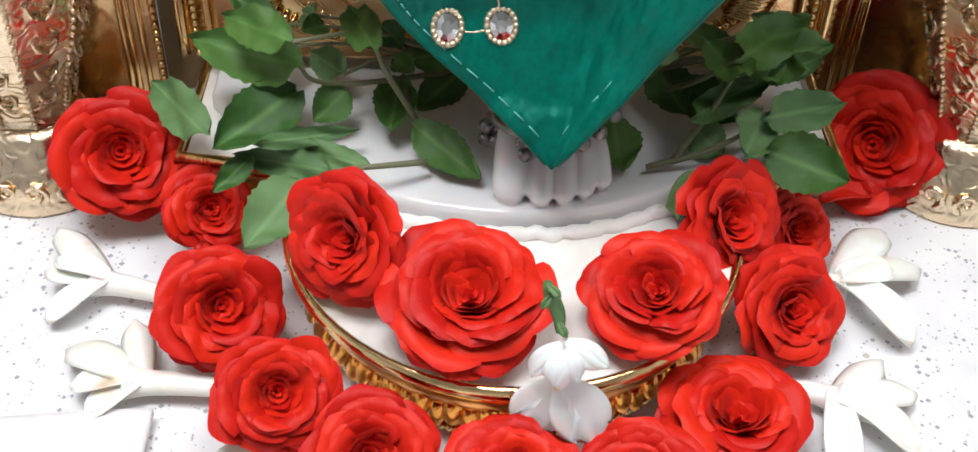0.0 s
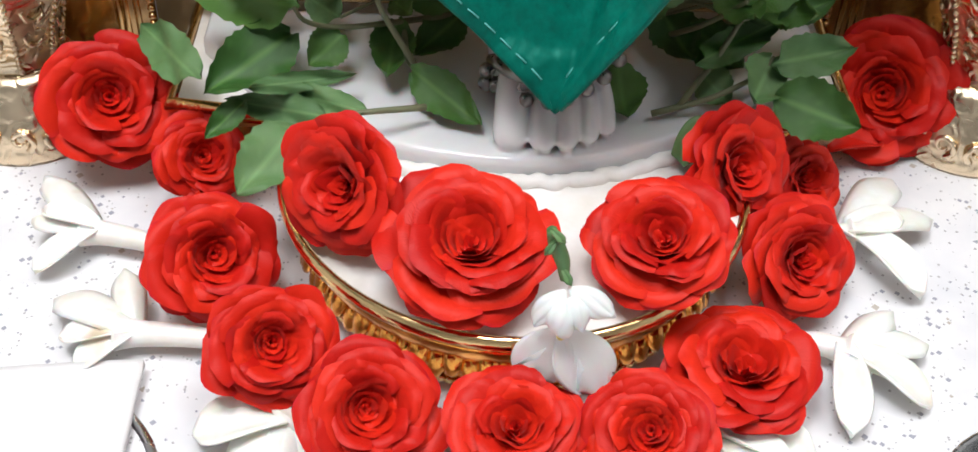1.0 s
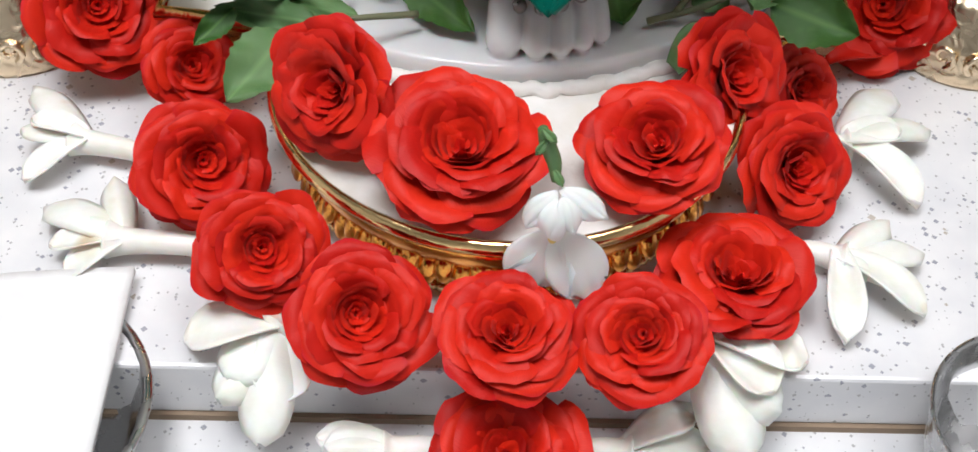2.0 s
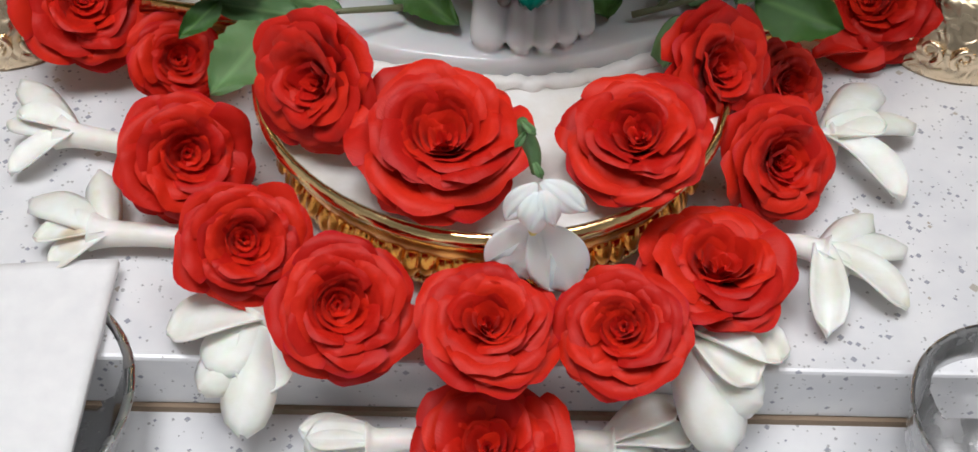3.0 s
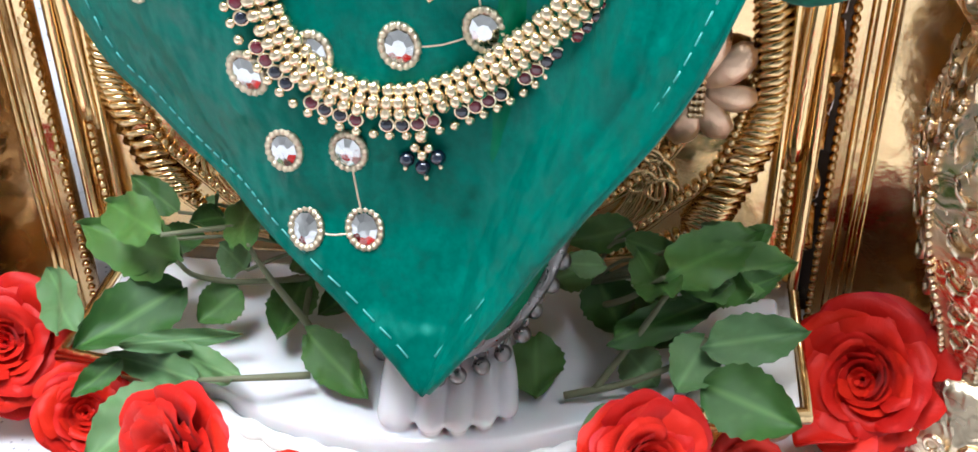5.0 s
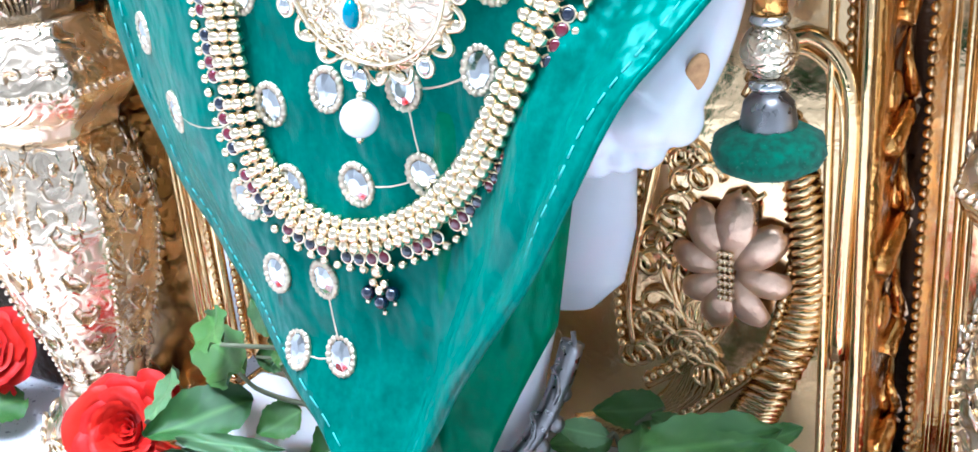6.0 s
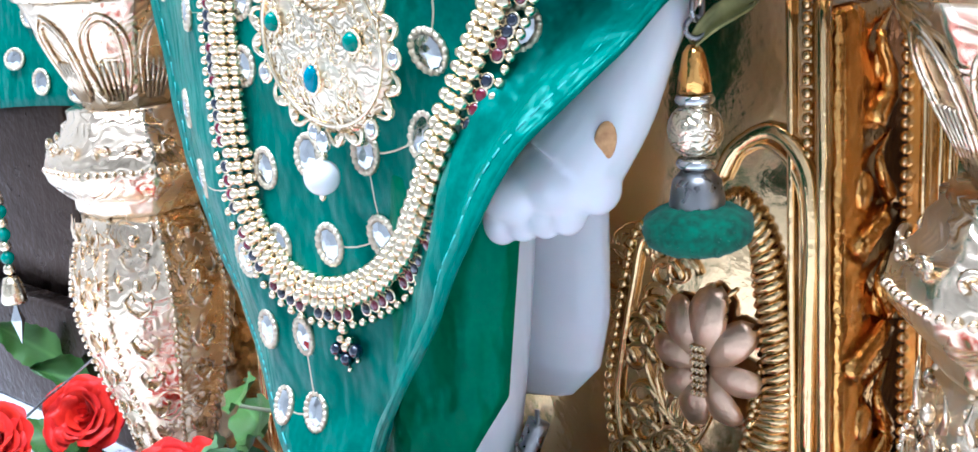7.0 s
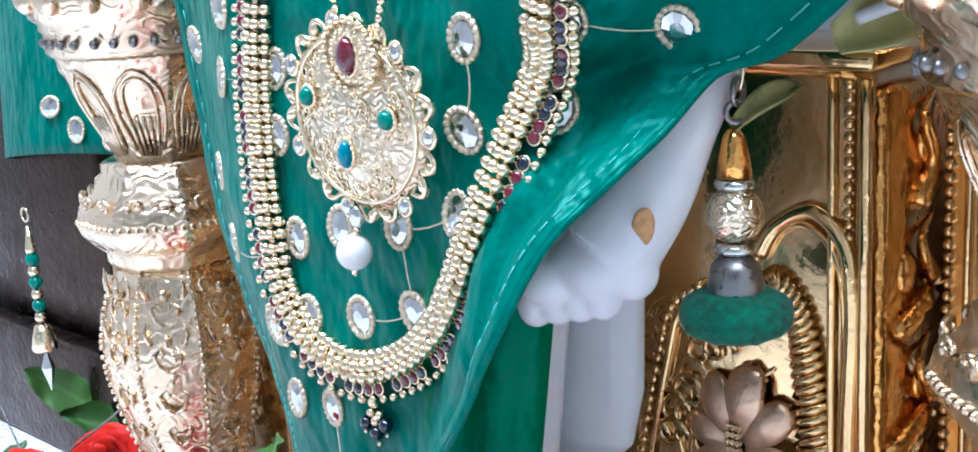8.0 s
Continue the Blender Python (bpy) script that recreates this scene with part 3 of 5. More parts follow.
def make_pillar():
    """Eight-sided baluster with leaf relief."""
    pil = thing("gilded_pillar", "silvery gold baluster pillar with chased leaf relief", "pillar", "throne pillars", pose(-0.215, 0.027, 0, 0, 0, 0))
    def oct_part(name, prof, mat=PILLAR_GOLD, sides=32, label=""):
        faceted = name in ("shaft", "collar", "capital")
        turned = lathe(bmesh.new(), prof, 96 if faceted else sides, shape=(lambda a: eight_sided(a - math.pi / 8)) if faceted else None)
        return part(name, turned, mat, pil, label)
    oct_part("foot", [(0.0335, 0.0), (0.0345, 0.003), (0.0335, 0.006), (0.033, 0.008), (0.0335, 0.013), (0.030, 0.019), (0.025, 0.024), (0.0235, 0.030), (0.021, 0.034)])
    oct_part("shaft", smooth_profile([(0.019, 0.034), (0.018, 0.04), (0.023, 0.055), (0.032, 0.08), (0.0375, 0.105), (0.0385, 0.122), (0.034, 0.142), (0.028, 0.157)]))
    oct_part("collar", [(0.029, 0.157), (0.031, 0.16), (0.031, 0.164), (0.036, 0.168), (0.041, 0.174), (0.0425, 0.179), (0.0405, 0.187), (0.033, 0.194), (0.032, 0.199), (0.029, 0.201), (0.029, 0.205)])
    oct_part("capital", smooth_profile([(0.021, 0.205), (0.024, 0.214), (0.031, 0.228), (0.038, 0.243), (0.0425, 0.254)]))
    oct_part("band", [(0.0435, 0.254), (0.045, 0.256), (0.045, 0.264), (0.0465, 0.2655), (0.0465, 0.268), (0.05, 0.271), (0.053, 0.281), (0.051, 0.288), (0.06, 0.293), (0.06, 0.31)], sides=16)
    for k in range(8):
        a = 2 * math.pi * (k + 0.5) / 8
        # raised beaded ribs on the arrises
        prof = smooth_profile([(0.0185, 0.036), (0.023, 0.055), (0.032, 0.08), (0.0375, 0.105), (0.0385, 0.122), (0.034, 0.142), (0.028, 0.156)], 40)
        bm = bmesh.new()
        beads_along(bm, [Vector((r * math.cos(a), r * math.sin(a), z)) for r, z in prof], 0.0013, 0.0026)
        part("bead_rib", bm, PILLAR_GOLD, pil)
        b = a + math.pi / 8
        bm = bmesh.new()
        for j, z in enumerate((0.052, 0.066, 0.082, 0.1, 0.12, 0.14)):
            r = np.interp(z, [q[1] for q in prof], [q[0] for q in prof])
            w = 0.0035 + 0.003 * min(1, (z - 0.04) / 0.06)
            r *= 0.937
            c, t = Vector((r * math.cos(b), r * math.sin(b), z)), Vector((-math.sin(b), math.cos(b), 0))
            out = Vector((math.cos(b), math.sin(b), 0))
            for s in (-1, 1):
                tube(bm, [c + t * s * w * u[0] + Vector((0, 0, w * u[1])) + out * 0.0004 for u in ((0, -1), (0.7, -0.6), (1, 0.2), (0.5, 0.7), (0.25, 0.2), (0.5, 0))], lambda q: 0.0011 * (1.2 - q), 5)
            ball(bm, w * 0.32, c + Vector((0, 0, w * 1.2)), (1, 1, 1.5), 6)
            for s in (-1, 1):
                e = c + t * s * w * 1.15 + Vector((0, 0, w * 0.9)) - out * 0.0006
                tube(bm, [e, e + t * s * w * 0.35 + Vector((0, 0, w * 0.8)), e + t * s * w * 0.1 + Vector((0, 0, w * 1.7))], lambda q: 0.0013 * (1.15 - q), 5)
        part("leaf_relief", bm, PILLAR_GOLD, pil)
        # volutes on the foot and leaves on the collar
        bm = bmesh.new()
        for s in (-1, 1):
            c = out * 0.0325 + t * s * 0.0062 + Vector((0, 0, 0.0135))
            tube(bm, [c + t * s * 0.0048 * (1 - q / 9) * math.cos(q) + Vector((0, 0, 0.0048 * (1 - q / 9) * math.sin(q))) + out * 0.0008 for q in np.linspace(-1.2, 6, 18)], lambda q: 0.0014 * (1.1 - 0.6 * q), 6)
            c = out * 0.0362 + t * s * 0.006 + Vector((0, 0, 0.1895))
            tube(bm, [c + t * s * 0.004 * (1 - q / 9) * math.cos(q) + Vector((0, 0, 0.0028 * (1 - q / 9) * math.sin(q))) + out * 0.001 for q in np.linspace(-1, 6, 16)], lambda q: 0.0012 * (1.1 - 0.6 * q), 5)
        part("volute_relief", bm, PILLAR_GOLD, pil)
        # pointed arch on each face of the capital
        bm = bmesh.new()
        t, out = Vector((-math.sin(b), math.cos(b), 0)), Vector((math.cos(b), math.sin(b), 0))
        def on(z, w):
            r = np.interp(z, [0.205, 0.214, 0.228, 0.243, 0.254], [0.021, 0.024, 0.031, 0.038, 0.0425])
            return out * (r * 0.937 + 0.0004) + t * w + Vector((0, 0, z))
        for w in (0.010, 0.0065):
            tube(bm, smooth_path([on(0.212, -w * 0.6), on(0.228, -w), on(0.24, -w * 0.9), on(0.248 - (0.010 - w), 0), on(0.24, w * 0.9), on(0.228, w), on(0.212, w * 0.6)], 24), 0.0009, 6)
        for q in range(5):
            w = (q - 2) * 0.003
            tube(bm, [on(0.209, w * 0.6), on(0.227, w)], 0.001, 5)
        part("arch_relief", bm, PILLAR_GOLD, pil)
        # round studs in the band and lobes above it
        for q in (-0.28, -0.09, 0.09, 0.28):
            c = b + q
            part("stud", STUD, None, pil, m=Matrix.Translation((0.0451 * math.cos(c), 0.0451 * math.sin(c), 0.26)))
        for q in (-0.2, 0.2):
            c = b + q
            part("lobe", LOBE, None, pil, m=Matrix.Translation((0.0505 * math.cos(c), 0.0505 * math.sin(c), 0.279)))
        for q in range(8):
            c = b + (q - 3.5) * 0.098
            r = 0.0424 * eight_sided(c - math.pi / 8)
            part("collar_bead", COLLAR_BEAD, None, pil, m=Matrix.Translation((r * math.cos(c), r * math.sin(c), 0.1795)))
    copy_thing(pil, pose(0.189, 0.034, 0, 0, 0, 0))


def smooth_profile(pts, steps=24):
    return [(p.x, p.y) for p in smooth_path([(r, z, 0) for r, z in pts], steps)]


STUD = mesh_of("stud", ball(bmesh.new(), 0.0021, seg=8), SILVER)
LOBE = mesh_of("lobe", ball(bmesh.new(), 0.0058, (0, 0, 0), (0.9, 0.9, 1.1), 10), PILLAR_GOLD)
COLLAR_BEAD = mesh_of("collar_bead", ball(bmesh.new(), 0.0015, seg=6), PILLAR_GOLD)
make_pillar()


# ---- the green shawl over the statue ----
LEFT_EDGE = smooth_path([(0.0, -0.060, 0.078), (-0.0263, -0.0465, 0.100), (-0.052, -0.034, 0.118), (-0.0635, -0.0285, 0.129), (-0.0765, -0.0215, 0.1375), (-0.091, -0.015, 0.1490), (-0.106, -0.012, 0.166), (-0.117, -0.012, 0.200), (-0.122, -0.012, 0.236), (-0.128, -0.012, 0.278), (-0.133, -0.012, 0.31), (-0.120, 0.004, 0.36), (-0.070, 0.035, 0.41)], 96)
RIGHT_EDGE = smooth_path([(0.0005, -0.060, 0.078), (0.020, -0.060, 0.105), (0.0375, -0.062, 0.1345), (0.051, -0.063, 0.155), (0.066, -0.0635, 0.177), (0.0765, -0.063, 0.198), (0.086, -0.055, 0.2195), (0.096, -0.043, 0.234), (0.103, -0.026, 0.2455), (0.1052, -0.006, 0.2575), (0.124, 0.002, 0.266), (0.152, 0.004, 0.30), (0.140, 0.012, 0.36), (0.080, 0.035, 0.41)], 104)


def along(line, v):
    f = min(max(v, 0), 0.99999) * (len(line) - 1)
    k = int(f)
    return line[k].lerp(line[k + 1], f - k)


def shawl_at(u, v, off=0.0):
    p = along(LEFT_EDGE, v).lerp(along(RIGHT_EDGE, v), u)
    mid = np.interp(p.z, [0.078, 0.10, 0.125, 0.3, 0.36, 0.41], [-0.060, -0.047, -0.037, -0.036, -0.018, 0.035])
    a, b = min(1, u / 0.3), min(1, (1 - u) / 0.3)
    hold = (a * a * (3 - 2 * a)) * (b * b * (3 - 2 * b))
    p.y += (mid - p.y) * hold - off
    p.y += 0.0012 * math.sin(9 * u + 5 * v) * min(1, v * 4) + 0.0018 * math.sin(19 * u - 11 * v) * u * u * min(1, v * 3)
    # soft folds that run down from the arm beside the hem
    for at_u, wide, deep in ((0.72, 0.03, 0.0008), (0.83, 0.04, 0.0045), (0.89, 0.02, -0.0022), (0.945, 0.025, 0.002)):
        p.y -= deep * math.exp(-(((u - at_u - 0.03 * math.sin(5 * v)) / wide) ** 2)) * min(1, v * 3)
    p.y += 0.0012 * noise.noise(p * 60)
    return p


def shawl_near(x, z):
    """The place on the shawl at this x and height."""
    best, where = 9.0, None
    for j in range(80):
        v = j / 80
        for i in range(40):
            p = shawl_at(i / 40, v)
            d = (p.x - x) ** 2 + (p.z - z) ** 2
            if d < best:
                best, where = d, (i / 40, v)
    u, v = where
    step = 1 / 60
    for _ in range(7):
        step *= 0.5
        u, v = min(((max(0, min(1, u + i * step)), max(0, min(1, v + j * step))) for i in (-1, 0, 1) for j in (-1, 0, 1)), key=lambda w: (shawl_at(*w).x - x) ** 2 + (shawl_at(*w).z - z) ** 2)
    p = shawl_at(u, v)
    n = (shawl_at(min(u + 0.02, 1), v) - shawl_at(max(u - 0.02, 0), v)).cross(shawl_at(u, min(v + 0.02, 1)) - shawl_at(u, max(v - 0.02, 0))).normalized()
    return p, n if n.y < 0 else -n


def make_shawl():
    sh = thing("silk_shawl", "green silk shawl with stitched hem hanging to a point", "cloth")
    bm = bmesh.new()
    sheet(bm, lambda u, v: shawl_at(u, v), 80, 130, -0.0011)
    part("cloth", bm, SILK, sh)
    for u0, lab in ((0.07, "hem"), (0.93, "hem")):
        bm = bmesh.new()
        line = []
        for k in range(160):
            v = 0.035 + 0.9 * k / 159
            w = (along(RIGHT_EDGE, v) - along(LEFT_EDGE, v)).length
            line.append(shawl_at(min(0.49, 0.0065 / w) if u0 < 0.5 else 1 - min(0.49, 0.0065 / w), v, 0.0016))
        for k in range(0, 156, 3):
            tube(bm, line[k : k + 3], 0.0003, 5)
        part("stitching", bm, THREAD, sh, "pale teal running stitch")
    # rolled hem
    for line in (LEFT_EDGE, RIGHT_EDGE):
        bm = bmesh.new()
        u = 0 if line is LEFT_EDGE else 1
        tube(bm, [shawl_at(u, v) for v in np.linspace(0.005, 0.99, 70)], 0.0011, 8)
        part("rolled_hem", bm, SILK, sh)
    return sh


make_shawl()


def make_lining():
    bm = bmesh.new()
    top = smooth_path([(-0.05, -0.022, 0.21), (0.0, -0.030, 0.21), (0.036, -0.034, 0.21), (0.060, -0.020, 0.21)], 20)
    low = smooth_path([(-0.03, -0.022, 0.11), (0.0, -0.034, 0.095), (0.022, -0.036, 0.085), (0.046, -0.018, 0.135)], 20)
    sheet(bm, lambda u, v: along(low, u).lerp(along(top, u), v) + Vector((0, 0.002 * math.sin(20 * u), 0)), 24, 16, 0.001)
    tagged(part("silk_skirt", bm, SILK_LINING), "bright green silk skirt hanging behind the shawl", "cloth")


make_lining()


# ---- roses ----
ROSE_LAYERS = [  # petals, half angle, outline from the base outwards
    (7, 0.72, [(0.1, -0.40), (0.5, -0.24), (0.86, -0.10), (1.05, -0.17)]),
    (6, 0.8, [(0.1, -0.36), (0.5, -0.12), (0.82, 0.03), (0.98, -0.03)]),
    (6, 0.82, [(0.08, -0.32), (0.44, -0.02), (0.72, 0.12), (0.88, 0.08)]),
    (5, 0.9, [(0.06, -0.28), (0.38, 0.03), (0.6, 0.18), (0.75, 0.16)]),
    (5, 0.9, [(0.06, -0.26), (0.34, 0.03), (0.5, 0.19), (0.62, 0.20)]),
    (4, 1.1, [(0.06, -0.26), (0.31, -0.02), (0.41, 0.15), (0.49, 0.225)]),
    (4, 1.1, [(0.05, -0.26), (0.24, -0.05), (0.31, 0.1), (0.365, 0.19)]),
    (3, 1.35, [(0.05, -0.26), (0.16, -0.06), (0.215, 0.06), (0.26, 0.15)]),
    (3, 1.4, [(0.03, -0.26), (0.085, -0.08), (0.12, 0.02), (0.16, 0.1)]),
    (2, 1.7, [(0.02, -0.26), (0.03, -0.08), (0.05, 0.0), (0.08, 0.06)]),
]


def petal_mesh(layer, seed):
    """One petal: a cupped blade with an angular, slightly reflexed margin."""
    rnd = random.Random(100 * layer + seed)
    _, half, pts = ROSE_LAYERS[layer]
    line = smooth_path([(a, b, 0) for a, b in pts], 24)
    nu, nv = 14, 9
    bm = bmesh.new()
    lean, wave, ph, skew = rnd.uniform(0.04, 0.12), rnd.uniform(0.012, 0.04), rnd.uniform(0, 6), rnd.uniform(-0.4, 0.4)
    tip = rnd.uniform(0.11, 0.22) if layer < 4 else rnd.uniform(0.06, 0.14)
    tip_2, skew_2 = rnd.uniform(0.0, 0.08), -skew + rnd.uniform(-0.3, 0.3)
    fold, fold_at = rnd.uniform(-0.07, 0.07), rnd.uniform(-0.5, 0.5)
    edge = []

    def at(i, j):
        u, v = i / nu * 2 - 1, j / nv
        reach = 1 - 0.22 * abs(u) ** 2.6 - tip + tip * max(0, 1 - abs(u - skew) * 1.9) + tip_2 * max(0, 1 - abs(u - skew_2) * 5)
        p = along(line, min(1, v * reach))
        rho, h = p.x * (1 + lean * u), p.y
        spread = half * u * (0.55 + 0.45 * min(1, v * 1.6)) * (1 - 0.12 * max(0, v - 0.75))
        roll = max(0, v - 0.62) * max(0, abs(u - skew) - 0.35)
        rho += 0.16 * roll
        h += -0.34 * roll * (1 if layer < 5 else 0.5) + wave * math.sin(4.2 * u + ph) * v * v + 0.01 * math.sin(12 * u + ph * 2) * v**3
        h += fold * math.exp(-(((u - fold_at) / 0.22) ** 2)) * v
        h += 0.045 * v * noise.noise(Vector((u * 2.2 + ph, v * 1.6, seed * 3.1 + layer)))
        edge.append(max(0.0, max(v * reach - 0.86, 0) * 4 + max(abs(u) - 0.88, 0) * v * 3) * rnd.uniform(0.2, 0.9) * (1.0 if layer < 2 else 0.15))
        return Vector((rho * math.cos(spread), rho * math.sin(spread), h))

    grid = [[bm.verts.new(at(i, j)) for i in range(nu + 1)] for j in range(nv + 1)]
    for j in range(nv):
        for i in range(nu):
            bm.faces.new((grid[j][i], grid[j][i + 1], grid[j + 1][i + 1], grid[j + 1][i]))
    me = mesh_of("petal", bm, PETAL)
    me.attributes.new("edge", "FLOAT", "POINT").data.foreach_set("value", [min(1.0, e) for e in edge])
    return me


PETALS = [[petal_mesh(k, s) for s in range(6)] for k in range(len(ROSE_LAYERS))]
CALYX = mesh_of("calyx", lathe(bmesh.new(), [(0.02, -0.62), (0.12, -0.58), (0.2, -0.45), (0.16, -0.36)], 10), LEAF)


def make_rose(at, facing, radius, seed, label="fully opened red rose laid on the quartz slab"):
    rnd = random.Random(seed)
    n = Vector(facing).normalized()
    m = Matrix.Translation(Vector(at) + n * 0.06 * radius) @ n.to_track_quat("Z", "Y").to_matrix().to_4x4()
    oval = rnd.uniform(0.94, 1.0)
    rose = thing("red_rose", label, "flower", "red roses round the seat", m @ Matrix.Diagonal((radius, radius * oval, radius, 1)))
    # the heart sits a little off the middle, and each layer a little off the last
    off = Vector((rnd.uniform(-0.07, 0.07), rnd.uniform(-0.07, 0.07), 0))
    for k, (count, _, _) in enumerate(ROSE_LAYERS):
        start = rnd.uniform(0, 6.28)
        shift = Matrix.Translation(off * (k / 9) + Vector((rnd.uniform(-0.02, 0.02), rnd.uniform(-0.02, 0.02), 0)))
        for j in range(count):
            a = start + 2 * math.pi * j / count + rnd.uniform(-0.28, 0.28)
            s = rnd.uniform(0.88, 1.03) if k else rnd.uniform(0.93, 1.02)
            turn = shift @ Matrix.Rotation(a, 4, "Z") @ Matrix.Rotation(rnd.uniform(-0.2, 0.16) * (1 if k < 5 else 0.8), 4, "Y") @ Matrix.Rotation(rnd.uniform(-0.2, 0.2), 4, "X") @ Matrix.Diagonal((s, s, rnd.uniform(0.92, 1.1), 1))
            part("petal", PETALS[k][rnd.randrange(6)], None, rose, m=turn)
    part("calyx", CALYX, None, rose)
    return rose


ON_SLAB = "fully opened red rose laid on the quartz slab"
ON_RIM = "red rose leaning on the rim of the gold seat"
ROSES = [
    ((-0.169, -0.007, 0.036), (0.27, -0.75, 0.61), 0.0285, ON_SLAB),
    ((-0.131, -0.028, 0.026), (0.37, -0.68, 0.64), 0.0195, "smaller red rose tucked between two roses"),
    ((-0.117, -0.086, 0.031), (0.35, -0.66, 0.66), 0.0250, ON_SLAB),
    ((-0.092, -0.125, 0.030), (0.26, -0.64, 0.72), 0.0228, ON_SLAB),
    ((-0.058, -0.147, 0.025), (0.18, -0.62, 0.76), 0.0245, ON_SLAB),
    ((-0.012, -0.153, 0.025), (-0.01, -0.28, 0.95), 0.0240, "red rose at the front edge of the quartz slab"),
    ((0.029, -0.155, 0.026), (-0.19, -0.49, 0.85), 0.0225, "red rose at the front edge of the quartz slab"),
    ((0.064, -0.125, 0.023), (0.04, -0.12, 0.99), 0.0275, ON_SLAB),
    ((0.092, -0.074, 0.024), (0.36, -0.69, 0.63), 0.0249, ON_SLAB),
    ((0.103, -0.027, 0.021), (0.44, -0.65, 0.62), 0.0190, "smaller red rose tucked between two roses"),
    ((0.068, -0.052, 0.048), (0.55, -0.65, 0.52), 0.0255, "red rose standing sideways on the seat's edge"),
    ((0.148, 0.027, 0.026), (-0.31, -0.75, 0.58), 0.0328, "large red rose leaning against the pillar foot"),
    ((-0.071, -0.085, 0.065), (-0.49, -0.73, 0.48), 0.0255, ON_RIM),
    ((-0.029, -0.107, 0.062), (0.00, -0.32, 0.95), 0.0298, "large red rose leaning on the rim of the gold seat"),
    ((0.034, -0.102, 0.059), (-0.15, -0.41, 0.90), 0.0250, ON_RIM),
    ((-0.010, -0.174, -0.012), (-0.01, -0.22, 0.97), 0.0265, "red rose lying on the lower counter"),
    ((-0.291, 0.02, 0.034), (0.3, -0.7, 0.5), 0.0255, "dark red rose before the neighbouring throne"),
    ((-0.312, -0.02, 0.030), (0.3, -0.7, 0.5), 0.0235, "dark red rose before the neighbouring throne"),
]
for n, (at, facing, radius, label) in enumerate(ROSES):
    make_rose(at, facing, radius, 11 + n, label)


# ---- tulsi sprigs ----
def leaf_mesh(name, width, mat, seed):
    """A toothed leaf along +x, one long."""
    rnd = random.Random(seed)
    bm = bmesh.new()
    nu, nv = 12, 16
    vein, bend, cup, tw = [], rnd.uniform(-0.18, 0.05), rnd.uniform(0.1, 0.3), rnd.uniform(-0.25, 0.25)

    def at(i, j):
        u, v = i / nu * 2 - 1, j / nv
        w = width * 0.5 * math.sin(math.pi * min(1, v**0.8 * 0.97 + 0.03)) ** 0.75
        if abs(u) > 0.95:
            w *= 1 + 0.045 * (1 if j % 2 else -1)
        side = abs(math.sin((v * 6.5 - abs(u) * 0.8) * math.pi))
        vein.append(1.0 if abs(u) < 0.08 else 0.35 * max(0, 1 - side * 4))
        y = u * w
        z = bend * 4 * v * (v - 1) * -0.5 + cup * width * u * u * 0.6 - 0.012 * (1 - side) + tw * y * v + 0.03 * math.sin(7 * v + u * 3) + 0.035 * abs(u) * math.sin(16 * v + 2.5 * tw + 2 * u)
        return Vector((v, y, z))

    grid = [[bm.verts.new(at(i, j)) for i in range(nu + 1)] for j in range(nv + 1)]
    for j in range(nv):
        for i in range(nu):
            bm.faces.new((grid[j][i], grid[j][i + 1], grid[j + 1][i + 1], grid[j + 1][i]))
    me = mesh_of(name, bm, mat)
    me.attributes.new("vein", "FLOAT", "POINT").data.foreach_set("value", vein)
    return me


def put_leaf(parent, base, tip, width, pale, seed, lift=None):
    base, tip = Vector(base), Vector(tip)
    d = tip - base
    n = d.length
    up = Vector(lift or (0.05, -0.75, 0.66))
    side = up.cross(d).normalized()
    z = d.cross(side).normalized()
    rot = Matrix((d.normalized(), side, z)).transposed().to_4x4()
    me = leaf_mesh("leaf", width / n, LEAF_PALE if pale else LEAF, seed)
    part("leaf", me, None, parent, m=Matrix.Translation(base) @ rot @ Matrix.Diagonal((n, n, n, 1)))


def make_sprig(label, leaves, stems, seed):
    sp = thing("tulsi_sprig", label, "plant", "tulsi sprigs")
    for line in stems:
        part("stem", tube(bmesh.new(), smooth_path(line, 14), lambda t: 0.0011 * (1.25 - 0.5 * t), 7), STEM, sp)
    for k, (base, tip, w, pale) in enumerate(leaves):
        put_leaf(sp, base, tip, w, pale, seed + k)


